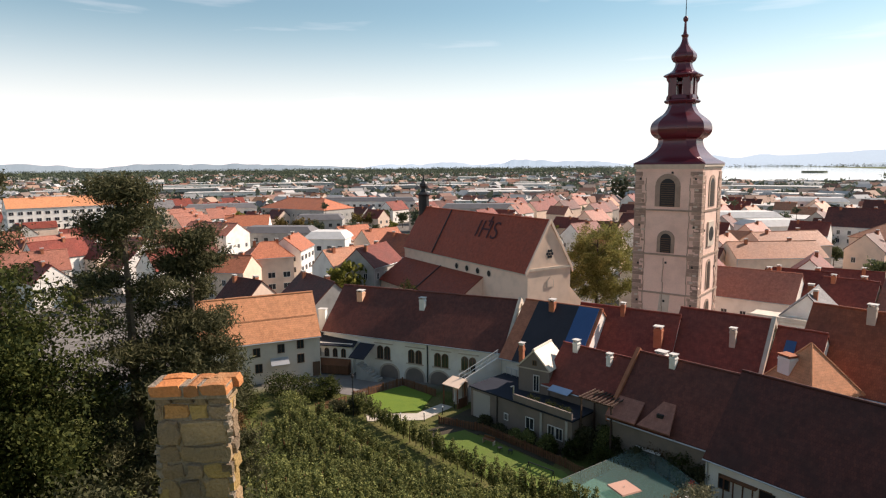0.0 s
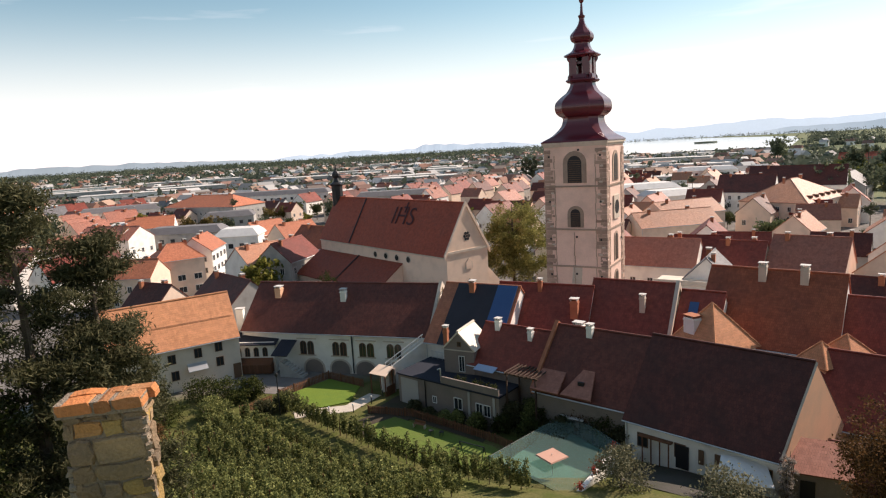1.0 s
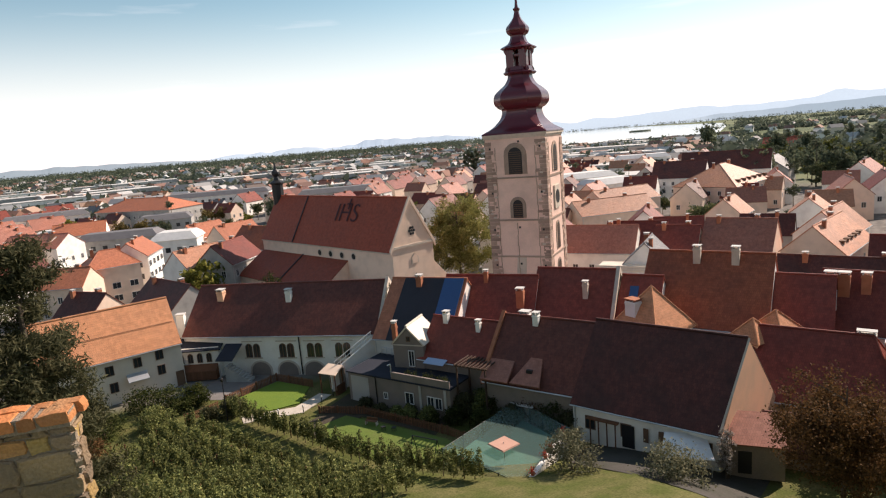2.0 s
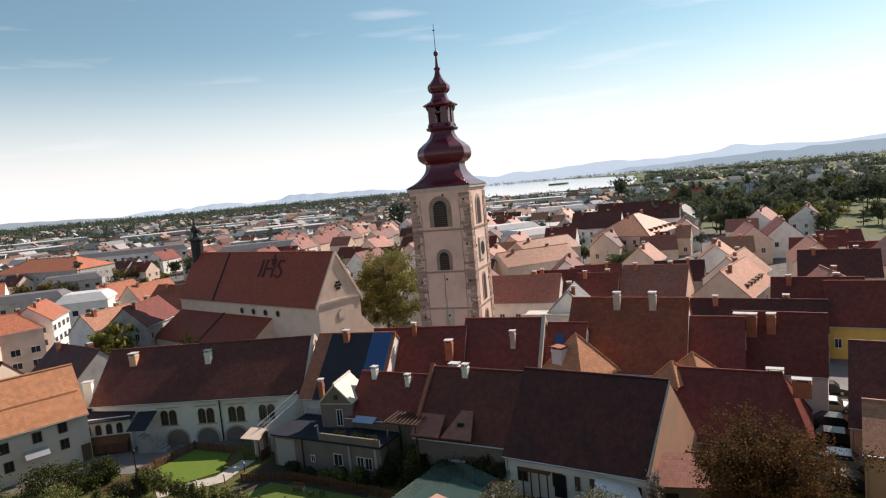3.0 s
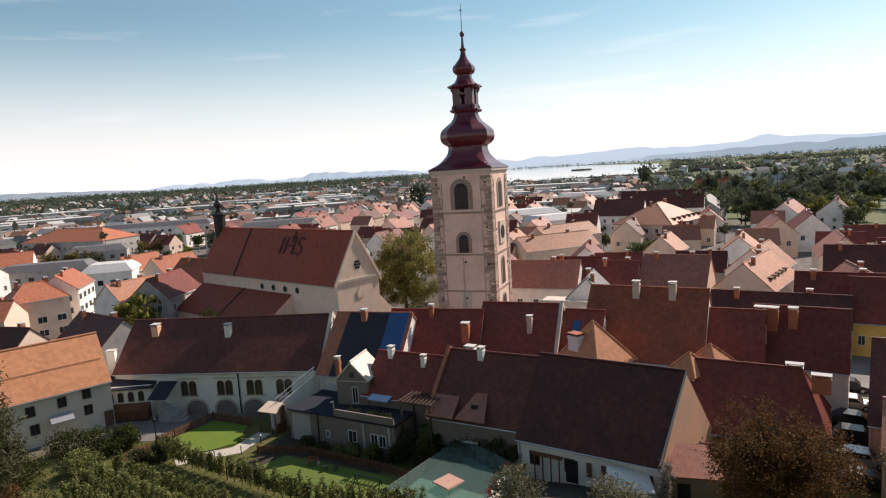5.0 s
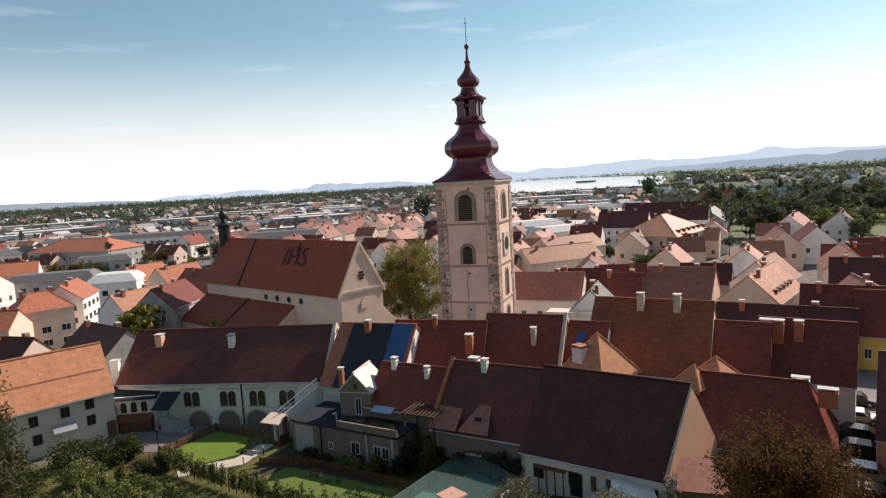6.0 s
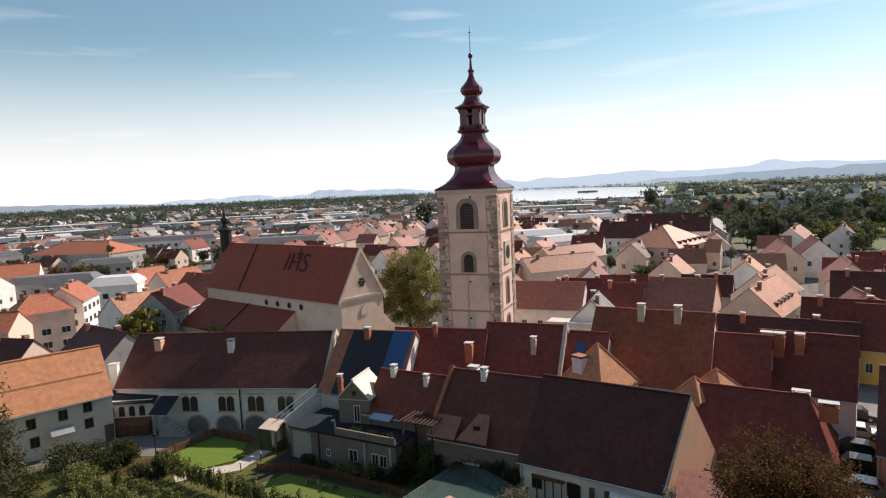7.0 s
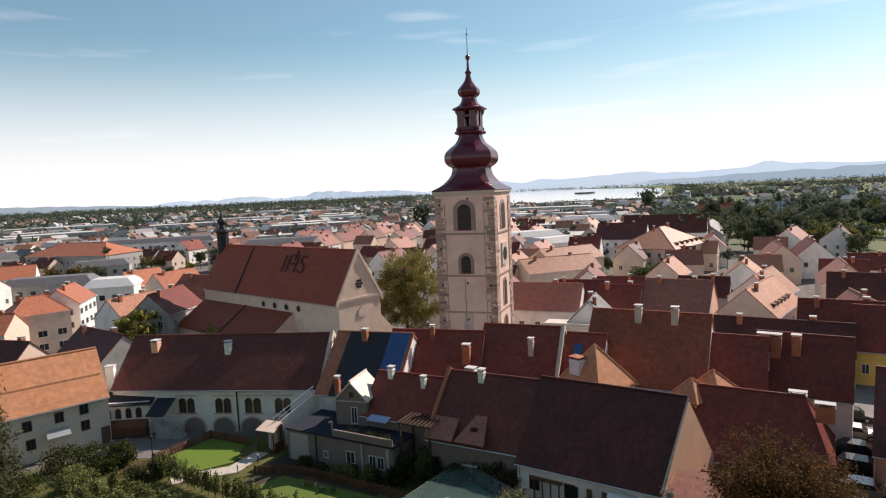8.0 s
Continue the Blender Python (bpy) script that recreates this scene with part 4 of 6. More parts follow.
# ---- middle distance ----
MID = [
    ("bank building with a hipped orange roof", -71.5, 327, -34, 46, 22, 0, 11, 16, "grey", "tile_coral", 10),
    ("three-storey cream apartment house with an orange roof", -46.5, 163.0, 25, 11.6, 9, 0, 9.5, 13.0, "cream", "tile_coral", 4),
    ("white apartment house with an orange roof", -42.9, 174.4, 86, 13.5, 9, 0, 10, 13.4, "white", "tile_coral", 0),
    ("white gabled house with a tan roof", -23.5, 146, 45, 12, 9.5, 0, 9.5, 13.5, "white", "tile_pale", 0),
    ("low house with an orange-red roof", -52.5, 153, -12, 10.5, 9, 0, 7.5, 11, "cream", "tile_coral", 0),
    ("three-storey building with a faded rose roof and dormers", -83, 224, -24, 22, 12, 0, 9, 12.8, "white", "tile_rose", 0),
    ("white gabled house with a coral red roof", -82, 260, 8, 18, 11, 0, 8.5, 12.5, "white", "tile_coral", 0),
    ("grey plastered town house with a dark red roof", -16.9, 146.4, 65, 13.5, 9, 0, 10, 14, "grey", "tile_red", 0),
    ("plastered house with a dark brown tiled roof", -25.1, 121.5, -54, 15.5, 9, 1, 7, 11, "grey", "tile_dark", 0),
    ("plastered house with a dark brown tiled roof", -38.6, 119.9, -35, 9, 9, 1, 7, 11, "cream", "tile_dark", 0),
    ("long cream house with a red tiled roof", -31.6, 216, 44, 13, 10, 0, 8, 12, "cream", "tile_coral", 0),
    ("low house with a coral red roof", -21, 205, 40, 14, 10, 0, 8, 12, "cream", "tile_coral", 0),
    ("long cream house with a red tiled roof", -9.5, 176, -50, 22, 11, 0, 8, 13, "cream", "tile_warm", 0),
    ("yellow hipped-roof school building with dormers", 143.5, 188, 30, 30, 21, 0, 10, 16.4, "cream", "tile_pale", 12.5),
    ("long white monastery church with a dark red roof", 174, 226, -44, 34, 14, 0, 11, 18, "white", "tile_dark", 0),
    ("white monastery wing with a dark red roof", 150, 222, -44, 20, 14, 0, 10, 16, "white", "tile_dark", 0),
    ("grey plastered hall with a slate roof", 199, 228, 40, 22, 14, 0, 9, 14, "grey", "tile_grey", 0),
    ("street house with a pale orange roof and dormers", 92, 92, 31, 18, 10, 1, 8.5, 13, "cream", "tile_pale", 0),
    ("street house with a pale orange roof", 104, 103, 31, 15, 10, 1, 8.5, 13, "white", "tile_pale", 0),
    ("white gabled house with an orange roof", 197, 182, 32, 18, 12, 0, 8, 13, "white", "tile_rose", 0),
    ("white gabled house with a dark roof", 221, 182, 36, 18, 12, 0, 7.5, 12.5, "white", "tile_dark", 0),
    ("white house with a red tiled roof", 69.3, 103.5, -45, 8, 9, 1, 9, 13, "cream", "tile_red", 0),
    ("house with a broad dark red roof", 78.2, 97.4, -50, 12, 11, 1, 9, 14, "cream", "tile_rose", 0),
    ("large building with a pale tiled roof", 87, 163, 2, 24, 11.5, 0, 8.5, 12, "cream", "tile_pale", 0),
    ("large building with a pale tiled roof", 101, 182, 10, 22, 12, 0, 9, 12.5, "cream", "tile_pale", 0),
    ("low town house with a brown-red roof", 125.7, 211, -40, 12, 10, 0, 8.5, 12.5, "white", "tile_red", 0),
    ("town house with a pale lit roof", 108, 139, 38, 11, 9, 0, 8, 12, "cream", "tile_pale", 0),
    ("white gabled street house with a pale roof", 119, 124, 42, 12, 9, 0, 8.5, 12.2, "white", "tile_pale", 0),
    ("white house with a dark red tiled roof", 58, 118, -40, 20, 11, 0, 8, 12.5, "white", "tile_rose", 0),
    ("white house with a red tiled roof", 68, 116, -40, 12, 10, 0, 8, 12.5, "white", "tile_red", 0),
    ("narrow white gabled house with slate roof", 57.8, 95.0, 50, 9, 7, 2, 9.5, 13, "white", "tile_grey", 0),
    ("house with a long dark roof", 73.5, 69.5, -50, 18, 8, 2, 8.5, 12, "grey", "tile_dark", 0),
    ("street house with a dark red roof", 84, 68, -50, 12, 10, 2, 9, 14, "cream", "tile_red", 0),
    ("street house with a dark roof", 116, 89, -50, 14, 10, 1, 8.5, 13, "cream", "tile_dark", 0),
    ("long farm building with a red roof", 375, 418, -51, 30, 14, 0, 7, 12, "cream", "tile_church", 0),
    ("long white apartment block with an orange roof", -166, 283, 40, 56, 14, 0, 16, 20, "white", "tile_orange", 0),
    ("white house with a red tiled roof", -86, 229, -46, 27, 11, 0, 8, 12.5, "white", "tile_orange", 0),
]
for lab, x, y, a, L, W, z0, he, hr, wl, rf, hp in MID:
    n1, n2 = max(2, int(L / 3.2)), max(2, int(W / 3.4))
    st = max(1, int((he - z0) / 3.2))
    wins = [(fc, n, 1.0 + 3.0 * k, 1.9 if "apartment" in lab else 1.1, 1.5) for k in range(st) for fc, n in ((0, n1), (3 if a > 20 else 1, n2))]
    hs_ = house(lab, x, y, a, L, W, z0, he, hr, wl, rf, hip=hp, wins=wins, chims=((L * 0.22, 0.6, 0.8, 0.8, 1.0), (-L * 0.3, -0.8, 0.7, 0.6, 1.2)), group="town houses")
    if "dormers" in lab:
        k = (hr - he) / (W / 2)
        for i in range(5):
            v_ = -W / 2 + 1.9
            u_ = (i - 2) * L * 0.15
            part("dormer", join(box(u_, v_, he - z0 + 0.7, 1.2, 1.6, 0.9), box(u_, v_ - 0.1, he - z0 + 1.6, 1.5, 1.9, 0.12)), "frame", hs_)
            if hp:
                part("dormer", join(box(L / 2 - 1.9, u_, he - z0 + 0.7, 1.6, 1.2, 0.9), box(L / 2 - 1.8, u_, he - z0 + 1.6, 1.9, 1.5, 0.12)), "frame", hs_)


# ---- town beyond: houses, halls and trees ----
def spread_town():
    r = random.Random(21)
    taken = [(o.location.x, o.location.y, 12) for o in scene.objects if o.parent is None and o.type == "EMPTY"]
    taken += [(39.6, 104.3, 12), (-4, 147, 10), (7, 128, 12), (18, 110, 12), (33, 131, 9)]
    plans = [("white", "tile_red"), ("cream", "tile_red"), ("white", "tile_pale"), ("cream", "tile_pale"), ("cream", "tile_dark"), ("white", "tile_rose"), ("cream", "tile_rose"), ("grey", "tile_dark"), ("white", "tile_orange"), ("cream", "tile_orange"), ("white", "tile_grey")]
    kinds = []
    for wl, rf in plans:
        for L, W, he in ((11, 8.5, 6.5), (15, 10, 7.5)):
            roof_word = {"tile_red": "dark red", "tile_pale": "pale weathered", "tile_rose": "faded red", "tile_orange": "bright orange", "tile_grey": "grey slate", "tile_dark": "dark brown"}[rf]
            wins = ((0, 3, 1.3, 1.2, 1.6), (1 if L == 11 else 3, 2, 3.6, 1.2, 1.6))
            ob = house("%s plastered town house with a %s tiled roof" % (wl, roof_word), 0, 0, 0, L, W, 0, he, he + W * 0.45, wl, rf, wins=wins, chims=((2, -0.6, 0.7, 0.7, 1.1),), group="town houses", gutter=False)
            kinds.append([ob, rf, 0, int(L == 15)])
    count = 0
    tries = 0
    while count < 205 and tries < 6000:
        tries += 1
        az = r.uniform(-37, 60)
        d = 118 + 330 * r.random() ** 0.75 if az > 24 else 150 + 300 * r.random() ** 0.8
        if az < -18:
            d = max(d, 175)
        if -21 < az < -2 and d < 315:
            continue
        if 4 < az < 17 and d < 175 or az > 40 and d > 265:
            continue
        x, y = d * math.sin(radians(az)), d * math.cos(radians(az))
        if any((x - a) ** 2 + (y - b) ** 2 < (c + 1.5) ** 2 for a, b, c in taken):
            continue
        right = az > 12
        shades = ("tile_red", "tile_dark") if r.random() < 0.6 else ("tile_pale", "tile_rose")
        pool = [k for k in kinds if (k[1] in shades if right else k[1] in ("tile_rose", "tile_red", "tile_grey", "tile_dark", "tile_rose", "tile_grey"))]
        side = r.randrange(2)
        k = r.choice([q for q in pool if q[3] == side])
        m = pose(x, y, 0, 0, 0, (48 if side else -42) + r.uniform(-9, 9))
        if k[2] == 0:
            k[0].matrix_basis = m
        else:
            copy_thing(k[0], m)
        k[2] += 1
        taken.append((x, y, 8.5 if d < 260 else 11))
        count += 1
    for k in kinds:
        if k[2] == 0:
            k[0].matrix_basis = pose(r.uniform(-150, -60), r.uniform(420, 480), 0, 0, 0, -40)
    # long flat halls and blocks
    def hall(label, x, y, a, L, W, h, mat):
        ob = thing("warehouse", label, "warehouse", x, y, 0, a, "industrial halls")
        part("wall", box(0, 0, -0.5, L, W, h + 0.5), mat, ob)
        part("roof", box(0, 0, h, L + 0.6, W + 0.6, 0.6), "concrete", ob)
        part("window_band", box(0, -W / 2, h * 0.55, L * 0.9, 0.2, h * 0.2), "glass", ob)
    for i in range(82):
        az = r.uniform(-34, 22) if i < 60 else r.uniform(22, 36)
        d = r.uniform(430, 1150) if i < 60 else r.uniform(330, 900)
        hall(r.choice(("long white industrial hall with a flat roof", "grey warehouse with a flat pale roof", "white office block with window bands")), d * math.sin(radians(az)), d * math.cos(radians(az)), r.uniform(-15, 15) - az, r.uniform(25, 75), r.uniform(14, 30), r.uniform(6, 11), r.choice(("white", "white", "grey", "concrete")))
    # long apartment blocks with rows of windows
    pane = fix(mesh("window", box(0, 0, 0, 1.5, 0.16, 1.5), "glass"))

    def block(label, x, y, a, L, W, h, wl, rows_, cols, roof):
        ob = thing("apartment_block", label, "apartment block", x, y, 0, a, "apartment blocks")
        part("wall", box(0, 0, -0.5, L, W, h + 0.5), wl, ob)
        part("roof", loft([[(-L / 2 - 0.4, -W / 2 - 0.4, h), (L / 2 + 0.4, -W / 2 - 0.4, h), (L / 2 + 0.4, W / 2 + 0.4, h), (-L / 2 - 0.4, W / 2 + 0.4, h)], [(-L / 2 + 2, -W / 2 + 2.4, h + 2.2), (L / 2 - 2, -W / 2 + 2.4, h + 2.2), (L / 2 - 2, W / 2 - 2.4, h + 2.2), (-L / 2 + 2, W / 2 - 2.4, h + 2.2)]]), M["far_slate"] if roof == "slate" else M["far_sheet"], ob)
        for j in range(rows_):
            for i in range(cols):
                o = new("window", pane)
                o.parent, o.matrix_basis = ob, pose(-L / 2 + (i + 0.5) * L / cols, -W / 2, 1.0 + j * (h - 0.6) / rows_)
    block("long pale apartment block with a slate mansard roof", -44, 376, -8, 58, 14, 11.5, "white", 3, 15, "slate")
    block("white flat-roofed commercial building", -38.4, 208, -6, 14, 12, 9, "white", 2, 4, "sheet")
    block("long low grey building with a dark flat roof", -62, 236, -5, 27, 11, 8, "grey", 2, 7, "slate")
    block("white building with a flat pale roof", -86, 262, 6, 24, 12, 8.5, "white", 2, 6, "sheet")
    block("grey office building with a slate roof", -58, 292, 4, 22, 12, 8, "grey", 2, 6, "slate")
    block("pale grey apartment block", 20, 330, -5, 40, 13, 10, "grey", 3, 9, "slate")
    block("white apartment block beyond the pines", -118, 330, 20, 36, 13, 11, "white", 3, 9, "slate")
    block("white office building near the tower", 123, 257, 0, 30, 13, 10.5, "white", 3, 9, "sheet")
    block("white commercial building with a pale flat roof", 122, 231, 8, 20, 12, 9.5, "white", 2, 5, "sheet")
    block("long pale blue apartment block", 212, 354, -20, 32, 13, 10.5, "white", 3, 9, "sheet")
    # far houses, too small and many to count
    wv, wf, rv, rf_ = [], [], [], []
    for i in range(1500):
        az = r.uniform(-40, 36) if i < 1440 else r.uniform(36, 62)
        d = 440 + 1500 * r.random() ** 1.6 if i < 1440 else 620 + 900 * r.random()
        if 21 < az < 39 and d > 930:
            continue
        x, y = d * math.sin(radians(az)), d * math.cos(radians(az))
        a, L, W, h = r.uniform(0, 180), r.uniform(9, 15), r.uniform(8, 10), r.uniform(4.5, 8)
        g = moved(box(0, 0, -0.3, L, W, h + 0.3), x, y, 0, a)
        o = len(wv)
        wv += g[0]
        wf += [tuple(q + o for q in t) for t in g[1]]
        g = moved(prism([(-W / 2 - 0.4, h), (W / 2 + 0.4, h), (0, h + W * 0.42)], "x", -L / 2 - 0.3, L / 2 + 0.3), x, y, 0, a)
        o = len(rv)
        rv += g[0]
        rf_ += [tuple(q + o for q in t) for t in g[1]]
    town = tagged(new("distant_houses"), "scattered white houses with red roofs on the plain", "houses", kind="stuff")
    part("walls", (wv, wf), M["far_wall"], town)["kind"] = "stuff"
    part("roofs", (rv, rf_), M["far_roof"], town)["kind"] = "stuff"
    return taken


def island_material(name, colours, rough=0.85):
    """Each loose piece of the mesh takes one of the colours."""
    m = bpy.data.materials.new(name)
    m.use_nodes = True
    n, l = m.node_tree.nodes, m.node_tree.links
    geo, ramp = n.new("ShaderNodeNewGeometry"), n.new("ShaderNodeValToRGB")
    ramp.color_ramp.interpolation = "CONSTANT"
    while len(ramp.color_ramp.elements) < len(colours):
        ramp.color_ramp.elements.new(0.5)
    for i, c in enumerate(colours):
        ramp.color_ramp.elements[i].position = i / len(colours)
        ramp.color_ramp.elements[i].color = (*c, 1)
    l.new(geo.outputs["Random Per Island"], ramp.inputs[0])
    nz, hs, mr = n.new("ShaderNodeTexNoise"), n.new("ShaderNodeHueSaturation"), n.new("ShaderNodeMapRange")
    nz.inputs["Scale"].default_value, nz.inputs["Detail"].default_value = 900, 5
    mr.inputs[3].default_value, mr.inputs[4].default_value = 0.75, 1.25
    l.new(nz.outputs["Fac"], mr.inputs[0])
    l.new(mr.outputs[0], hs.inputs["Value"])
    l.new(ramp.outputs[0], hs.inputs["Color"])
    l.new(hs.outputs[0], n["Principled BSDF"].inputs["Base Color"])
    n["Principled BSDF"].inputs["Roughness"].default_value = rough
    return m


M["far_wall"] = island_material("far_house_walls", [(0.72, 0.70, 0.66), (0.6, 0.52, 0.42), (0.66, 0.66, 0.66), (0.5, 0.47, 0.45)])
M["far_roof"] = island_material("far_house_roofs", [(0.26, 0.13, 0.09), (0.20, 0.11, 0.085), (0.34, 0.22, 0.16), (0.36, 0.35, 0.34), (0.17, 0.13, 0.11), (0.45, 0.44, 0.43), (0.24, 0.23, 0.22)])
M["far_slate"] = material("grey_slate_roof", (0.16, 0.155, 0.16), vary=0.15, bump=0.1)
M["far_sheet"] = material("pale_sheet_roof", (0.62, 0.61, 0.59), vary=0.1, bump=0.05)
TAKEN = spread_town()


def town_trees():
    r = random.Random(33)
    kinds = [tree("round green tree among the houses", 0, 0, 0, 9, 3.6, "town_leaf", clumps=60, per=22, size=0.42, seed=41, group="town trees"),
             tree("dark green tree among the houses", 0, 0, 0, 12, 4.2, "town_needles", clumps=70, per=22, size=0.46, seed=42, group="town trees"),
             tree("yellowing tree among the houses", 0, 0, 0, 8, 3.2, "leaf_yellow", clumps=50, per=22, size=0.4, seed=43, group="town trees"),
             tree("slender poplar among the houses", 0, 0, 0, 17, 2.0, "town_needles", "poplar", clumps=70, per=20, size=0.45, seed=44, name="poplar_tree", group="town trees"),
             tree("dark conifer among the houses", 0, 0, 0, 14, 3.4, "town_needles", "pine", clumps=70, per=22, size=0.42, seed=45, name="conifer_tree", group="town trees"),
             tree("rusty brown autumn tree among the houses", 0, 0, 0, 9, 4.0, "leaf_autumn", clumps=60, per=26, size=0.4, seed=46, group="town trees")]
    used = [0] * len(kinds)

    def put(k, x, y, s):
        m = pose(x, y, 0, 0, 0, r.uniform(0, 360)) @ Matrix.Scale(s, 4)
        if not used[k]:
            kinds[k].matrix_basis = m
        else:
            o = copy_thing(kinds[k], pose(x, y, 0, 0, 0, r.uniform(0, 360)))
            o.scale = (s, s, s)
        used[k] += 1
    for k in range(6):
        put(k, (120, -92, 45, 128, 150, -87)[k], (250, 250, 260, 441, 262, 274)[k], 1.0)
    put(1, 354, 484, 2.35)
    for i in range(4):
        put(3, 121 + 2.6 * i, 443 - 1.5 * i, 1.25 + 0.1 * (i % 2))
    for i in range(5):
        put(1, 203 + 6 * i, 236 - 6 * i, 1.1 + 0.1 * (i % 3))
    for k, x, y, s in ((2, -21.9, 133.5, 1.55), (5, -80, 276, 1.0), (5, -73, 280, 1.1), (5, -66, 281, 1.05), (5, -59, 284, 0.95), (5, -43, 312, 1.0), (5, -37, 314, 1.0), (0, -25, 248, 1.0), (0, -34, 262, 0.8), (0, -47, 178, 0.5), (2, -34, 170, 0.6), (2, -100, 300, 1.4), (1, -112, 240, 1.5), (0, -128, 250, 1.3), (4, -152, 300, 1.2), (1, 100, 262, 0.9), (4, 168, 260, 0.8)):
        put(k, x, y, s)
    for i in range(84):
        az, d = r.uniform(40, 60), r.choice((290, 320, 380, 470, 560)) + r.gauss(0, 7)
        put(r.choice((0, 1, 1, 4, 2)), d * math.sin(radians(az)), d * math.cos(radians(az)), r.uniform(1.0, 1.7))
    n = 0
    while n < 160:
        az, d = r.uniform(-38, 60), r.uniform(150, 520)
        if az > 41 and r.random() < 0.7:
            d = r.uniform(270, 620)
        x, y = d * math.sin(radians(az)), d * math.cos(radians(az))
        if any((x - a) ** 2 + (y - b) ** 2 < (c * 0.85) ** 2 for a, b, c in TAKEN):
            continue
        put(r.choice((0, 0, 1, 1, 2, 4)), x, y, r.uniform(0.6, 1.15) * (1.25 if az > 41 else 1))
        n += 1
    # woods and hedgerows of the plain
    c, sp = [], []
    for i in range(5200):
        az = r.uniform(-42, 64)
        d = 480 + 3500 * r.random() ** 1.5
        if 20 < az < 38.5 and d > 980:
            continue
        if az > 40:
            d = r.choice((520, 650, 800, 1000, 1300, 1650, 2100, 2500)) * (1 + 0.004 * (az - 50)) + r.gauss(0, 14)
            if noise.noise((az * 0.35, d * 0.01, 3)) < -0.12:
                continue
        h = r.uniform(4, 9)
        clump = r.choice((1, 1, 3, 5))
        for j in range(clump):
            x, y = d * math.sin(radians(az)) + r.gauss(0, 9), d * math.cos(radians(az)) + r.gauss(0, 6)
            c.append((x, y, h * 0.5))
            sp.append(h * 0.6)
    for i in range(2600):
        az, d = r.uniform(-42, 36), 400 + 750 * r.random()
        if az > 21 and d > 960:
            continue
        h = r.uniform(3, 8)
        for j in range(r.choice((1, 2, 3))):
            c.append((d * math.sin(radians(az)) + r.gauss(0, 6), d * math.cos(radians(az)) + r.gauss(0, 4), h * 0.5))
            sp.append(h * 0.55)
    for d, n in ((1250, 260), (1500, 420), (1800, 520), (2150, 700), (2600, 800), (3400, 1000), (4050, 1000)):
        for i in range(n):
            az = r.uniform(-44, 66)
            if 20 < az < 38.5 and d < 4000 or az > 38 and r.random() < 0.65:
                continue
            x, y = (d + r.gauss(0, 50)) * math.sin(radians(az)), (d + r.gauss(0, 50)) * math.cos(radians(az))
            c.append((x, y, 7 + 6 * noise.noise((az, d, 0))))
            sp.append(9)
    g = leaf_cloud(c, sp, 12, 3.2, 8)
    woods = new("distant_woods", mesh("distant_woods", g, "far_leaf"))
    tagged(woods, "distant woods and hedgerows across the plain", "woods", kind="stuff")


town_trees()

# ---- large single trees ----
tree("large yellow-green lime tree beside the church", 33.0, 131, 0, 21.8, 10.4, "lime_leaf", "full", clumps=270, per=210, size=0.19, seed=5, name="lime_tree", loose=0.095)
tree("dark green tree behind the manor roof", -6.5, 105.7, 0, 14.0, 3.0, "leaf", clumps=90, per=90, size=0.13, seed=71, name="deciduous_tree", loose=0.16)
tree("rusty brown chestnut tree in a garden", 34.2, 32.2, 4.0, 11.3, 5.7, "leaf_brown", clumps=210, per=210, size=0.10, seed=9, name="chestnut_tree", loose=0.125)

# ---- gardens below the castle ----
G = 4.0
M["cream_sheet"] = material("cream_canopy_sheet", (0.80, 0.62, 0.48), rough=0.6, vary=0.06, bump=0.1)
M["tile_pale_cloth"] = material("terracotta_cloth", (0.50, 0.29, 0.22), vary=0.12, bump=0.1)
lawn1 = [(-10.8, 74.3), (-5.4, 78.6), (-1.5, 74.9), (-2.8, 70.3), (-6.0, 69.6), (-8.3, 70.3)]
sheet("lawn", lawn1, "lawn", "bright mown lawn behind a wooden fence", 0.12, "lawn")
sheet("lawn", [(-1.6, 62.6), (2.2, 64.6), (11.2, 55.2), (13.0, 51.0), (9.0, 48.6), (5.5, 51.5)], "lawn_dry", "mown garden lawn with a swing frame", 0.05, "lawn", z=4.1)
sheet("garden_path", [(-9.2, 69.4), (-3.2, 69.5), (-0.4, 72.4), (1.0, 71.4), (-2.4, 67.6), (-8.8, 67.4)], "path", "pale gravel path beside the lawn", 0.06, "path")
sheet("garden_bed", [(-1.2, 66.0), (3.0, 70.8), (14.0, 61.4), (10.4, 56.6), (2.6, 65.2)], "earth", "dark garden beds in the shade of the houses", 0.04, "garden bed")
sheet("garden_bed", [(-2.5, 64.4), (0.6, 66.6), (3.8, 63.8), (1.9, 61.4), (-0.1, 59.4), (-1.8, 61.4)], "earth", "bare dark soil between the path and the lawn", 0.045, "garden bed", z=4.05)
sheet("courtyard", [(-19, 84), (-12, 83.5), (-9.6, 80.6), (-6.6, 79.4), (-11.6, 75.4), (-18, 78)], "asphalt", "grey paved courtyard in front of the manor", 0.04, "courtyard")


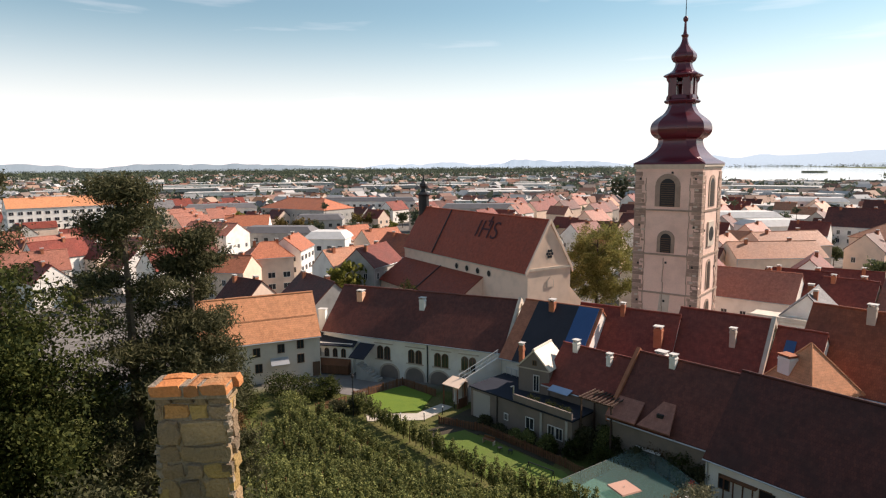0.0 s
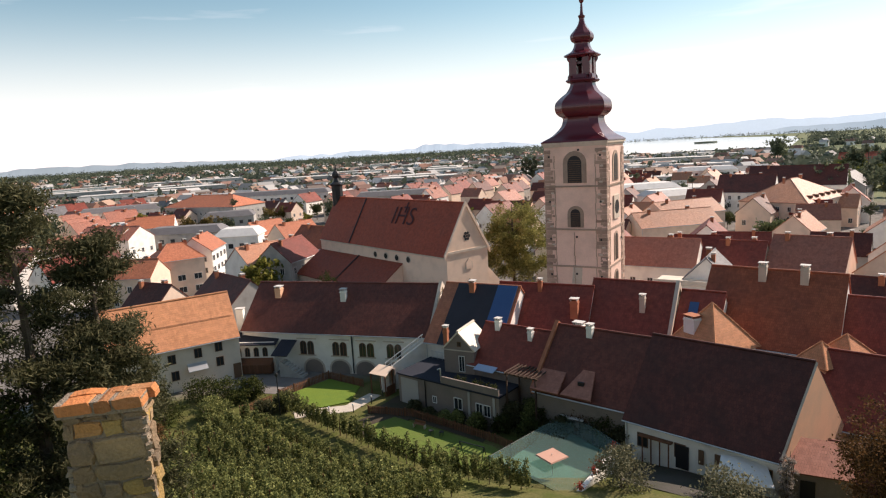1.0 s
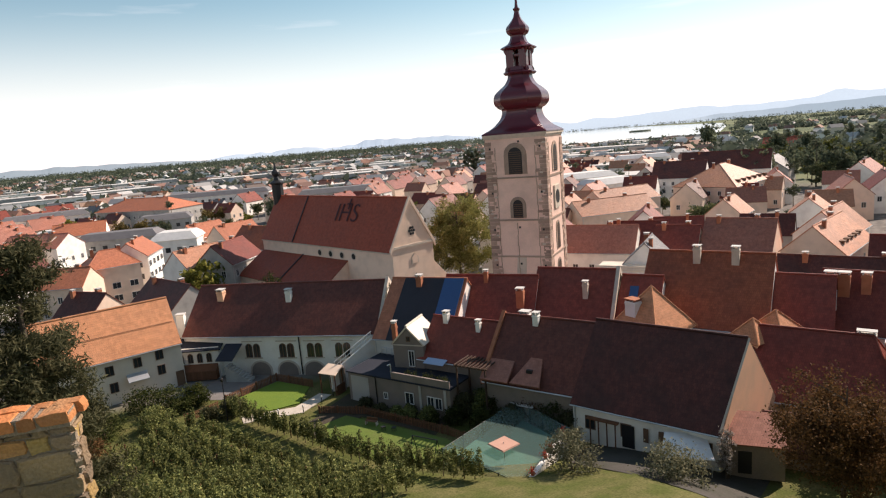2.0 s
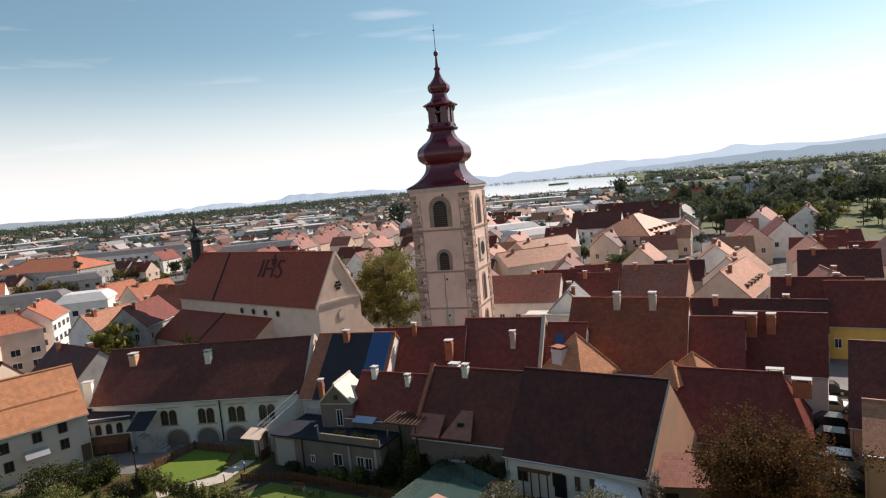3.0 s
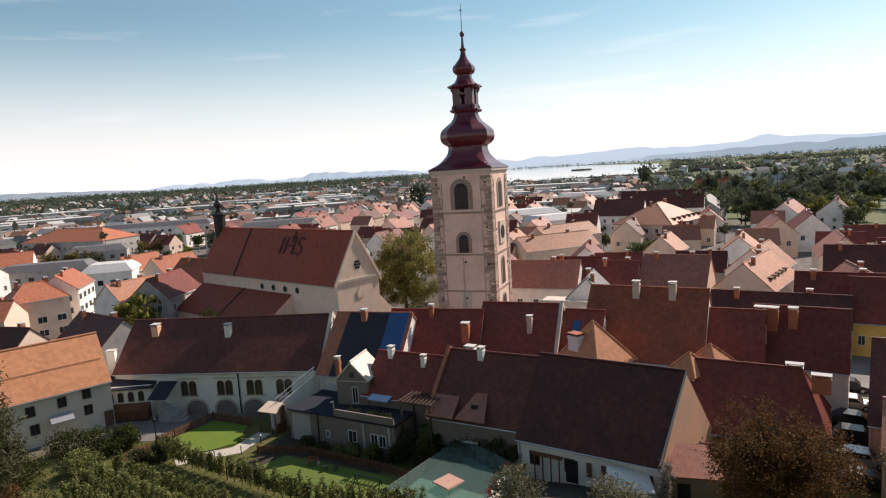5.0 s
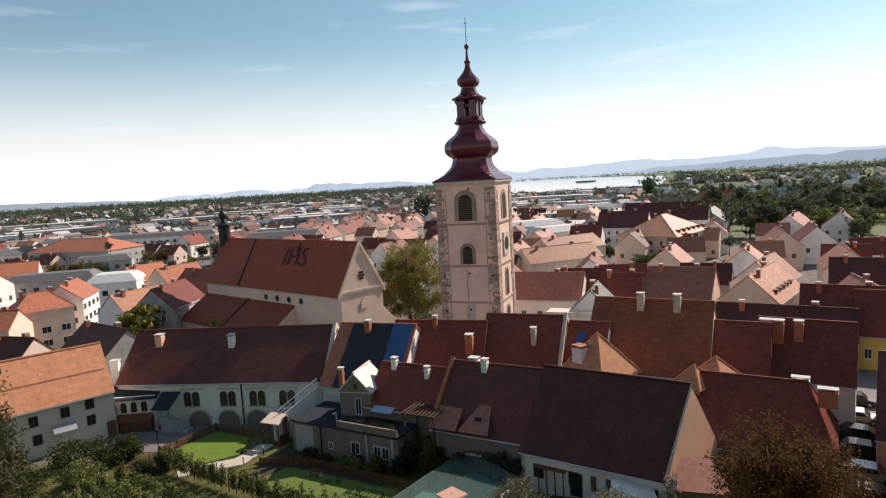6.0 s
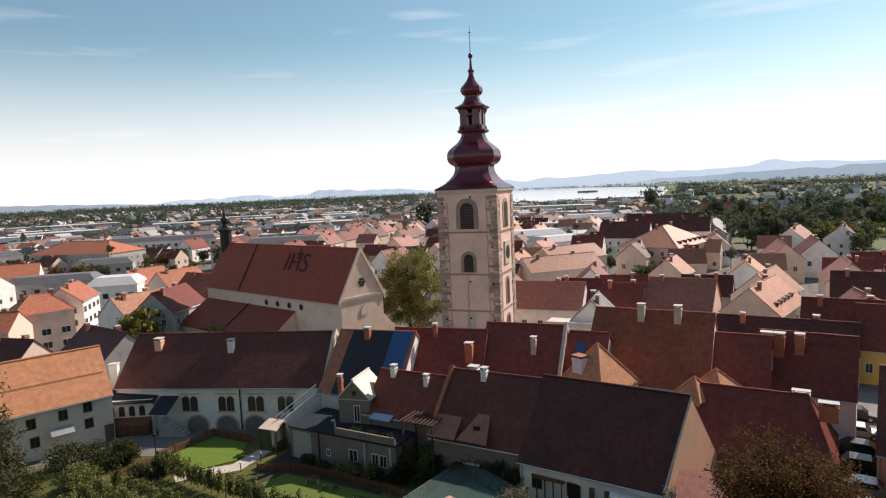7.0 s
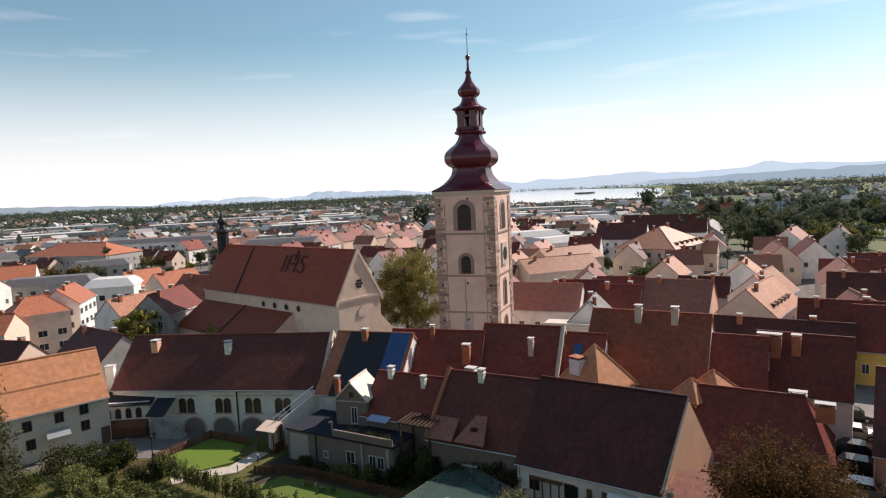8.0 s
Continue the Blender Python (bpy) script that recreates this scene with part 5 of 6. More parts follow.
def fence(label, pts, h=1.0, mat="wood", step=0.22, z=G):
    ob = thing("fence", label, "fence")
    slat = fix(mesh("slat", box(0, 0, 0, 0.14, 0.03, h), mat))
    post = fix(mesh("post", box(0, 0, -0.3, 0.12, 0.12, h + 0.4), mat))
    for (x0, y0), (x1, y1) in zip(pts, pts[1:]):
        d = math.hypot(x1 - x0, y1 - y0)
        a = math.degrees(math.atan2(y1 - y0, x1 - x0))
        n = max(2, int(d / step))
        for i in range(n):
            t = (i + 0.5) / n
            x, y = x0 + (x1 - x0) * t, y0 + (y1 - y0) * t
            o = new("slat", slat)
            o.parent, o.matrix_basis = ob, pose(x, y, max(z, ground_z(x, y)), 0, 0, a)
        for i in range(int(d / 2.2) + 1):
            t = min(1, i * 2.2 / d)
            x, y = x0 + (x1 - x0) * t, y0 + (y1 - y0) * t
            o = new("post", post)
            o.parent, o.matrix_basis = ob, pose(x, y, max(z, ground_z(x, y)), 0, 0, a)
        part("rail", join(rod((x0, y0, z + h * 0.75), (x1, y1, z + h * 0.75), 0.045, 4)), mat, ob)
    return ob


fence("brown slatted wooden fence round the lawn", [(-8.6, 70.2), (-11.3, 74.3), (-5.5, 79.1), (-1.0, 74.8)])
fence("brown wooden garden fence along the beds", [(-0.6, 66.6), (4.2, 64.4), (8.2, 60.0), (11.6, 56.2), (14.2, 52.4)], 0.9)
fence("short wooden fence beside the shrubs", [(-15.0, 70.6), (-12.0, 73.2)], 0.9)

# manor annex with its blue-grey roof and timber front
annex = thing("manor_annex", "low white annex with a dark blue roof and brown timber front", "annex", -15.3, 86.6, G, -14)
part("wall", box(0, 0, -0.5, 6.4, 4.4, 4.8), "white", annex)
g_, uv_ = slope((-3.6, -2.7, 4.1), (3.6, -2.7, 4.1), (3.6, 2.6, 5.6), (-3.6, 2.6, 5.6), 0.14)
part("roof", g_, "bluegrey", annex, uv=uv_)
for i in range(4):
    window(annex, 0, -1.9 + 1.25 * i, 2.3, 0.7, 1.3, 6.4, 4.4, "frame", True)
part("timber_lean_to", prism([(-2.2, 0.2), (-3.2, 0.2), (-3.2, 1.4), (-2.2, 2.1)], "x", -2.7, 2.9), "wood", annex)
for i in range(10):
    part("board", box(-2.5 + 0.57 * i, -3.23, 0.2, 0.2, 0.06, 1.2), "wood", annex)
stair = thing("outside_stair", "grey stone outside stair with a small glass canopy", "stairs", -9.8, 82.4, G, -25)
for i in range(8):
    part("step", box(-1.4 + 0.42 * i, -1.0, 0, 0.44, 1.4, 2.1 - 0.26 * i), "grey", stair)
part("canopy", prism([(-2.6, 3.2), (-2.6, 3.3), (0.3, 4.6), (0.3, 4.5)], "x", -2.2, 0.2), "bluegrey", stair, "dark sloping canopy on brackets")

white_chim = thing("corner_chimney", "tall white chimney at the roof valley", "chimney", -17.6, 88.4, 9.0, -10)
part("shaft", box(0, 0, -1.0, 1.0, 0.9, 4.2), "white", white_chim)
part("chimney_cap", box(0, 0, 3.2, 1.2, 1.1, 0.12), "concrete", white_chim)

# tarpaulins on the patched roof
def on_slope(owner, L, W, h, r, u0, u1, t0, t1, mat, name, label, lift=0.12):
    k = (r - h) / (W / 2)
    def at_(u, t):
        y = -(W / 2) * (1 - t) - 0.3 * (1 - t)
        return (u, y, r + 0.1 + k * y)
    nrm = Vector((0, -k, 1)).normalized() * lift
    pts = [tuple(Vector(p) + nrm) for p in (at_(u0, t0), at_(u1, t0), at_(u1, t1), at_(u0, t1))]
    g, uv = slope(*pts, 0.1)
    return part(name, g, mat, owner, label, uv=uv)


on_slope(tarp_house, 10.3, 13.3, 5.5, 11.3, -3.3, 2.9, -0.02, 0.99, "tar", "roofing_felt", "dark bluish roofing felt")
on_slope(tarp_house, 10.3, 13.3, 5.5, 11.3, 2.3, 4.9, 0.35, 0.985, "blue", "tarpaulin", "blue tarpaulin", 0.2)
chimney(tarp_house, -1.0, -0.9, 9.9, 0.7, 0.7, 1.9, "brick")
on_slope(row3, 4.6, 11, 6.5, 12.0, -1.2, -0.2, 0.62, 0.80, "blue", "roof_window", "small blue roof hatch")

# flatter foot of the long roof with eyebrow dormer; paler tiles stand for sunlight
g_, uv_ = slope((-5.1, -6.4, 4.85), (-2.0, -6.4, 4.85), (-2.4, -3.7, 6.12), (-5.1, -3.7, 6.12), 0.2)
part("lower_roof", g_, "tile_rose", hF, uv=uv_)
g_, uv_ = slope((-1.8, -6.3, 4.85), (1.4, -6.3, 4.85), (0.5, -3.2, 6.6), (-0.7, -3.2, 6.6), 0.2)
dm = part("dormer_roof", g_, "tile_rose", hF, uv=uv_)
part("dormer_window", box(-0.2, -4.9, 5.2, 0.6, 0.3, 0.7), "black", dm)

# terrace building with the little gabled house
terr = thing("terrace_building", "low grey terrace building with a felt roof and railings", "building", 10.1, 66.05, G, -46.7)
# wall shadow is put into the darker render colour
part("wall", box(0, 0, -0.4, 14.0, 6.0, 3.8), "weathered", terr)
part("roof", box(0, 0, 3.4, 14.3, 6.3, 0.16), "bluegrey", terr)
for u, w, h in ((-1.6, 0.6, 0.8), (1.7, 1.15, 1.3), (4.5, 0.9, 1.3), (5.5, 0.9, 1.3)):
    window(terr, 0, u, 1.0, w, h, 14.0, 6.0, "whiteframe")
part("plaster_panel", box(-5.3, -3.0, -0.4, 2.6, 0.06, 3.5), "grey", terr, "paler plastered bay")
part("downpipe", rod((-2.9, -3.07, 0), (-2.9, -3.07, 3.4), 0.06, 6), "black", terr)
for u in (3.2, 6.4):
    part("pilaster", box(u, -3.05, -0.4, 0.3, 0.1, 3.7), "grey", terr)
part("flue", join(rod((-0.9, -2.6, 3.5), (-0.9, -2.6, 5.0), 0.08, 8), rod((-0.9, -2.6, 5.0), (-1.3, -2.6, 4.8), 0.08, 8)), "zinc", terr, "bent metal flue")
for k_, u in enumerate((1.2, 2.1, 3.6, 4.3, 5.2, 6.1)):
    pl = thing("potted_plant", "green potted plant behind the terrace parapet", "potted plant", 10.1 + u * 0.686 - 2.3 * 0.728, 66.05 - u * 0.728 - 2.3 * 0.686, G + 3.56, 30 * k_, "terrace plants")
    part("pot", loft([ring(0.16, 0, 10), ring(0.22, 0.3, 10)]), "brick", pl)
    part("foliage", leaf_cloud([(0, 0, 0.5), (0.1, 0.1, 0.75), (-0.12, 0.05, 0.65)], 0.3, 50, 0.07, 300 + k_), "leaf", pl)
part("parapet", box(3.2, -2.95, 3.56, 7.6, 0.2, 0.75), "weathered", terr)
for i in range(9):
    part("railing_post", rod((-6.6 + 0.8 * i, 2.8, 3.5), (-6.6 + 0.8 * i, 2.8, 4.5), 0.03, 4), "zinc", terr)
part("handrail", rod((-6.7, 2.8, 4.5), (0, 2.8, 4.5), 0.035, 4), "zinc", terr)
gab = house("small stone gabled house with a white sunlit roof", 11.25, 68.5, 55.6, 4.4, 3.7, 7.5, 10.5, 12.4, "weathered", "white_sheet", name="garden_house", ov=0.25, gutter=False)
window(gab, 3, 0.35, 0.25, 0.75, 1.9, 4.4, 3.7, "whiteframe")
window(gab, 3, 0.1, 3.2, 0.5, 0.6, 4.4, 3.7, "frame")
part("string_course", box(-2.22, 0, 2.7, 0.1, 3.7, 0.12), "trim", gab)
chimney(gab, -0.9, 2.15, 0.0, 0.5, 0.5, 4.9, "brick")
pg = thing("pergola", "weathered timber pergola with climbers on the terrace", "pergola", 15.8, 59.1, 8.0, -46.7)
for u in (-1.7, 1.7):
    for v_ in (-1.2, 1.2):
        part("post", box(u, v_, -4.0, 0.14, 0.14, 5.8), "old_wood", pg)
for i in range(9):
    part("rafter", box(-1.8 + 0.45 * i, 0, 1.8, 0.1, 3.0, 0.14), "old_wood", pg)
part("beam", box(0, -1.2, 1.64, 3.9, 0.12, 0.16), "old_wood", pg)
part("beam", box(0, 1.2, 1.64, 3.9, 0.12, 0.16), "old_wood", pg)
bt = thing("balcony_tarpaulin", "pale blue sheet hung over the terrace rail", "tarpaulin", 12.5, 64.0, 8.4, -46.7)
g_, uv_ = slope((-1.3, -0.6, 0.3), (1.3, -0.6, 0.3), (1.3, 0.6, 0.65), (-1.3, 0.6, 0.65), 0.06)
part("sheet", g_, "paleblue", bt)
part("support", box(0, 0.6, -0.9, 2.6, 0.1, 1.5), "paleblue", bt)
# covered way up from the lawn
cw = thing("stair_wall", "white sloping stair wall with a pale canopy", "wall")
g_ = prism([(0, 0), (6.4, 0), (6.4, 5.2), (5.9, 5.2), (0.6, 2.6), (0, 2.6)], "y", -0.12, 0.12)
w_ = part("wall", g_, "white", cw)
w_.matrix_basis = pose(1.2, 72.4, G, 0, 0, 20)
for i in range(8):
    q = part("railing_post", box(0.7 + 0.72 * i, 0, 2.55 + 0.353 * i, 0.07, 0.07, 1.05), "whiteframe", cw)
    q.matrix_basis = pose(1.2, 72.4, G, 0, 0, 20)
for h in (0.5, 1.02):
    q = part("handrail", rod((0.6, 0, 2.55 + h), (5.9, 0, 5.15 + h), 0.05, 5), "whiteframe", cw)
    q.matrix_basis = pose(1.2, 72.4, G, 0, 0, 20)
sh = thing("entrance_canopy", "pale sloping canopy on dark posts at the stair foot", "canopy", 1.3, 72.2, G, -42)
g_, uv_ = slope((-1.3, -0.9, 2.6), (1.3, -0.9, 2.6), (1.1, 0.9, 3.2), (-1.1, 0.9, 3.2), 0.08)
part("canopy_roof", g_, "cream_sheet", sh)
for u, v_ in ((-1.1, -0.8), (1.1, -0.8), (0.9, 0.8), (-0.9, 0.8)):
    part("post", box(u, v_, -0.1, 0.12, 0.12, 2.65 if v_ < 0 else 3.2), "wood", sh)
part("back_wall", box(0, 1.0, 0, 2.4, 0.2, 2.9), "weathered", sh)
part("boarding", box(1.25, 0, 0, 0.08, 1.5, 1.2), "wood", sh)


# ---- green netting over the pond garden ----
def net_court():
    m = bpy.data.materials.new("green_netting")
    m.use_nodes = True
    n, l = m.node_tree.nodes, m.node_tree.links
    b = n["Principled BSDF"]
    b.inputs["Base Color"].default_value = (0.22, 0.33, 0.29, 1)
    b.inputs["Roughness"].default_value = 0.9
    b.inputs["Specular IOR Level"].default_value = 0.1
    nz, mr = n.new("ShaderNodeTexNoise"), n.new("ShaderNodeMapRange")
    nz.inputs["Scale"].default_value = 0.5
    mr.inputs[3].default_value, mr.inputs[4].default_value = 0.0, 0.26
    l.new(nz.outputs["Fac"], mr.inputs[0])
    l.new(mr.outputs[0], b.inputs["Alpha"])
    M["net"] = m
    c = [(19.1, 56.4), (21.4, 48.8), (14.0, 42.0), (9.6, 49.6)]
    ob = thing("netted_enclosure", "garden enclosure roofed and walled with green netting on posts", "enclosure")
    zt = 6.2
    part("net_roof", prism(c, "z", zt, zt + 0.03), "net", ob)
    for (x0, y0), (x1, y1) in zip(c, c[1:] + c[:1]):
        d = math.hypot(x1 - x0, y1 - y0)
        nx, ny = (y1 - y0) / d * 0.015, -(x1 - x0) / d * 0.015
        zb0, zb1 = ground_z(x0, y0), ground_z(x1, y1)
        v = [(x0 + nx, y0 + ny, zb0), (x1 + nx, y1 + ny, zb1), (x1 + nx, y1 + ny, zt), (x0 + nx, y0 + ny, zt), (x0 - nx, y0 - ny, zb0), (x1 - nx, y1 - ny, zb1), (x1 - nx, y1 - ny, zt), (x0 - nx, y0 - ny, zt)]
        part("net_side", (v, [(0, 1, 2, 3), (7, 6, 5, 4), (0, 4, 5, 1), (1, 5, 6, 2), (2, 6, 7, 3), (3, 7, 4, 0)]), "net", ob)
        for i in range(4):
            t = i / 4
            x, y = x0 + (x1 - x0) * t, y0 + (y1 - y0) * t
            part("post", rod((x, y, ground_z(x, y) - 0.3), (x, y, zt + 0.1), 0.05, 6), "black", ob)
        part("top_rail", rod((x0, y0, zt), (x1, y1, zt), 0.03, 4), "black", ob)
    sheet("garden_pond_floor", [(18.2, 56.4), (20.8, 48.8), (14.6, 44.0), (10.8, 50.2)], material("teal_court_floor", (0.06, 0.16, 0.115), vary=0.35, scale=0.5, stain=(0.10, 0.10, 0.075), stain_amount=0.95), "teal green floor of the netted garden", 0.05, "court", z=4.9)
    low = thing("flower_wall", "low white garden wall with red flower pots", "wall")
    part("wall", prism([(20.5, 48.4), (20.8, 48.1), (14.6, 41.5), (14.3, 41.8)], "z", 4, 6.3), "white", low)
    for t in (0.05, 0.4, 0.55, 0.86):
        x, y = 20.65 + (14.45 - 20.65) * t, 48.25 + (41.65 - 48.25) * t
        pot = thing("flower_pot", "terracotta pot of red geraniums on the wall", "flower pot", x, y, 6.3)
        part("pot", loft([ring(0.14, 0, 10), ring(0.2, 0.28, 10)]), "brick", pot)
        part("flowers", leaf_cloud([(0, 0, 0.42)], 0.28, 60, 0.08, 3), M["red_flower"], pot)
    par = thing("parasol", "square terracotta-coloured garden parasol", "parasol", 14.6, 47.4, 4.3, 24)
    part("canopy", loft([[(-1.0, -1.0, 2.4), (1.0, -1.0, 2.4), (1.0, 1.0, 2.4), (-1.0, 1.0, 2.4)], [(-0.94, -0.94, 2.5), (0.94, -0.94, 2.5), (0.94, 0.94, 2.5), (-0.94, 0.94, 2.5)]]), "tile_pale_cloth", par)
    part("pole", rod((0, 0, 0), (0, 0, 2.64), 0.03, 6), "zinc", par)


M["red_flower"] = leaf_material("red_petals", (0.5, 0.03, 0.02), (0.35, 0.05, 0.03))
net_court()
tent = thing("white_canopy", "white sunshade sail behind the white house", "sunshade", 28.2, 41.4, 4.5, -30)
g_, uv_ = slope((-2.0, -1.4, 1.9), (2.0, -1.4, 1.9), (1.6, 1.4, 2.7), (-1.6, 1.4, 2.7), 0.05)
part("sail", g_, "whiteframe", tent)
for u, v_ in ((-1.8, -1.3), (1.8, -1.3), (1.5, 1.3), (-1.5, 1.3)):
    part("pole", rod((u, v_, -0.3), (u, v_, 1.95 if v_ < 0 else 2.65), 0.04, 6), "zinc", tent)


patch = thing("white_sheet", "white sheet spread over the corner of the netting", "sheet", 19.3, 55.2, 6.25, -48)
g_, uv_ = slope((-1.3, -0.6, 0), (1.3, -0.6, 0.05), (1.2, 0.6, 0.2), (-1.2, 0.6, 0.15), 0.04)
part("sheet", g_, "whiteframe", patch)

# ---- alley on the street side ----
sheet("street", [(44, 31), (58, 43), (66, 56), (78, 70), (100, 88), (114, 70), (84, 38), (62, 20), (50, 16)], "asphalt", "grey paved alley between the houses", 0.05, "street", z=4.0)
house("house beside the alley with a dark red roof", 61.9, 40.1, -54, 10, 15, 4, 7.6, 13.5, "tan", "tile_dark")
house("tan plastered house with a low tiled roof", 54.0, 32.4, -54, 11, 8.5, 4, 8.4, 11.2, "tan", "tile_pale", chims=((-1.0, -1.2, 0.7, 0.7, 1.5),))


def car(label, x, y, a, paint):
    ob = thing("parked_car", label, "car", x, y, ground_z(x, y) + 0.06, a)
    side = [(-2.1, 0.28), (2.1, 0.28), (2.15, 0.7), (1.1, 0.85), (0.5, 1.38), (-1.3, 1.42), (-2.0, 0.9), (-2.15, 0.6)]
    part("body", prism(side, "y", -0.84, 0.84), paint, ob)
    part("side_glass", prism([(-1.6, 0.92), (0.75, 0.92), (0.4, 1.32), (-1.25, 1.34)], "y", -0.85, 0.85), "glass", ob)
    part("windscreen", prism([(1.08, 0.88), (1.10, 0.9), (0.56, 1.36), (0.53, 1.34)], "y", -0.7, 0.7), "glass", ob)
    for u in (-1.35, 1.3):
        for v_ in (-0.78, 0.78):
            w = part("wheel", moved(prism([(0.31 * math.cos(k), 0.31 * math.sin(k)) for k in [0.5236 * i for i in range(12)]], "y", -0.1, 0.1), u, v_, 0.31), "black", ob)
            part("rim", moved(prism([(0.18 * math.cos(k), 0.18 * math.sin(k)) for k in [0.5236 * i for i in range(12)]], "y", -0.11, 0.11), u, v_, 0.31), "zinc", w)


# near-black paving colour stands for the shadow lying over the yard
M["yard_paving"] = material("shade_dark_paving", (0.055, 0.05, 0.042), vary=0.35, stain=(0.03, 0.035, 0.02), stain_amount=0.8, scale=1.2, bump=0.4)
M["car_dark"] = material("dark_car_paint", (0.03, 0.035, 0.045), rough=0.25, vary=0.05, bump=0, spec=0.5)
M["car_silver"] = material("silver_car_paint", (0.5, 0.51, 0.52), rough=0.3, vary=0.05, bump=0, metal=0.5)
car("dark parked car in the narrow alley", 66.6, 52.6, -50, "car_dark")
car("silver parked car in the narrow alley", 62.2, 48.8, -50, "car_silver")
car("dark parked car in the narrow alley", 58.4, 45.4, -50, "car_dark")

for lab_, x_, y_, m_ in (("dark parked car in the narrow alley", 55.3, 42.7, "car_dark"), ("silver parked car in the narrow alley", 51.5, 39.2, "car_silver"), ("dark parked car in the narrow alley", 48.3, 36.3, "car_dark")):
    car(lab_, x_, y_, -50, m_)

# low outbuilding under the chestnut tree
house("low outbuilding with a dark red tiled roof", 40.2, 39.7, -37.8, 9.4, 5.0, 4, 5.4, 7.6, "weathered", "tile_dark", gutter=False)

# lean-to under the sunlit gable, and the walled yard of the white house
lt = thing("lean_to", "lean-to with a faded tiled roof under the gable", "lean-to", 33.64, 40.04, 4.6, -34.4)
part("wall", box(0, 0.1, -0.4, 3.94, 3.0, 3.0), "weathered", lt)
g_, uv_ = slope((-2.12, -1.75, 2.6), (2.12, -1.75, 2.6), (2.12, 1.6, 4.0), (-2.12, 1.6, 4.0), 0.12)
part("roof", g_, "tile_rose", lt, uv=uv_)
part("door", box(-0.9, -1.42, 0, 1.0, 0.1, 1.9), "black", lt)
def draped(name, c, mat, label, category, n=14):
    """A laid surface that follows the ground between four corners."""
    v = []
    for lift in (0.07, -0.3):
        for i in range(n + 1):
            for j in range(n + 1):
                s, t = i / n, j / n
                x, y = [(c[0][k] * (1 - s) + c[1][k] * s) * (1 - t) + (c[3][k] * (1 - s) + c[2][k] * s) * t for k in (0, 1)]
                v.append((x, y, ground_z(x, y) + lift))
    m, w = n + 1, (n + 1) ** 2
    f = [(i * m + j, (i + 1) * m + j, (i + 1) * m + j + 1, i * m + j + 1) for i in range(n) for j in range(n)]
    f += [tuple(w + q for q in reversed(t)) for t in f]
    solid(name, (v, f), mat, label, category, kind="structure")


# dark sheet that paints the yard's shade onto the ground
draped("yard", [(19.4, 44.4), (25.0, 53.0), (35.6, 40.0), (25.0, 31.6)], "yard_paving", "paved yard coloured dark for the shade beside the white house", "yard")
bin_ = thing("rain_barrel", "dark blue rain barrel against the white house", "barrel", 30.2, 42.6, ground_z(30.2, 42.6) + 0.05)
part("barrel", loft([ring(0.3, 0, 14), ring(0.36, 0.45, 14), ring(0.3, 0.9, 14)]), "car_dark", bin_)

# ---- small garden things ----
sw = thing("swing_frame", "black metal swing frame on the lawn", "swing", 8.6, 52.4, 4.1, -42)
for u in (-1.3, 1.3):
    part("leg", rod((u - 0.1, -0.8, -0.1), (u, 0, 2.0), 0.045, 6), "black", sw)
    part("leg", rod((u - 0.1, 0.8, -0.1), (u, 0, 2.0), 0.045, 6), "black", sw)
part("crossbar", rod((-1.35, 0, 2.0), (1.35, 0, 2.0), 0.05, 6), "black", sw)
part("seat", box(0.3, 0, 0.5, 0.5, 0.2, 0.04), "wood", sw)
part("rope", rod((0.1, 0, 0.5), (0.1, 0, 2.0), 0.012, 4), "black", sw)
part("rope", rod((0.5, 0, 0.5), (0.5, 0, 2.0), 0.012, 4), "black", sw)
bollard = thing("path_light", "small dark bollard light beside the path", "lamp", -7.4, 67.2, 4.0, 0, "path lights")
part("post", rod((0, 0, -0.1), (0, 0, 0.85), 0.05, 8), "black", bollard)
part("lamp_head", loft([ring(0.09, 0.85, 8), ring(0.1, 1.0, 8), ring(0.03, 1.06, 8)]), "whiteframe", bollard)
for x, y in ((-5.0, 67.3), (-2.3, 67.3), (-0.2, 69.2), (1.2, 71.0)):
    copy_thing(bollard, pose(x, y, 4.0))
lamp = thing("street_lamp", "slim dark lamp post in the courtyard", "street lamp", -10.6, 69.0, 4.0, 20)
part("post", rod((0, 0, -0.2), (0, 0, 4.6), 0.07, 8, 0.05), "black", lamp)
part("lamp_head", loft([ring(0.1, 4.6, 8), ring(0.2, 4.75, 8), ring(0.16, 4.95, 8), ring(0.03, 5.05, 8)]), "black", lamp)
bench = thing("garden_bench", "weathered wooden bench by the lawn", "bench", 4.6, 61.2, 4.15, -38)
part("seat", box(0, 0, 0.42, 1.3, 0.42, 0.06), "wood", bench)
part("backrest", box(0, 0.2, 0.5, 1.3, 0.06, 0.25), "wood", bench)
for u in (-0.65, 0.65):
    part("leg", box(u, 0, 0, 0.08, 0.38, 0.42), "trim", bench)
for x, y, a in ((5.6, 59.4, 20), (6.6, 58.8, -30)):
    st = thing("garden_stool", "small dark stool standing on the lawn", "stool", x, y, 4.15, a, "stools on the lawn")
    part("seat", box(0, 0, 0.38, 0.42, 0.42, 0.06), "black", st)
    for u in (-0.16, 0.16):
        for v_ in (-0.16, 0.16):
            part("leg", box(u, v_, 0, 0.04, 0.04, 0.38), "black", st)

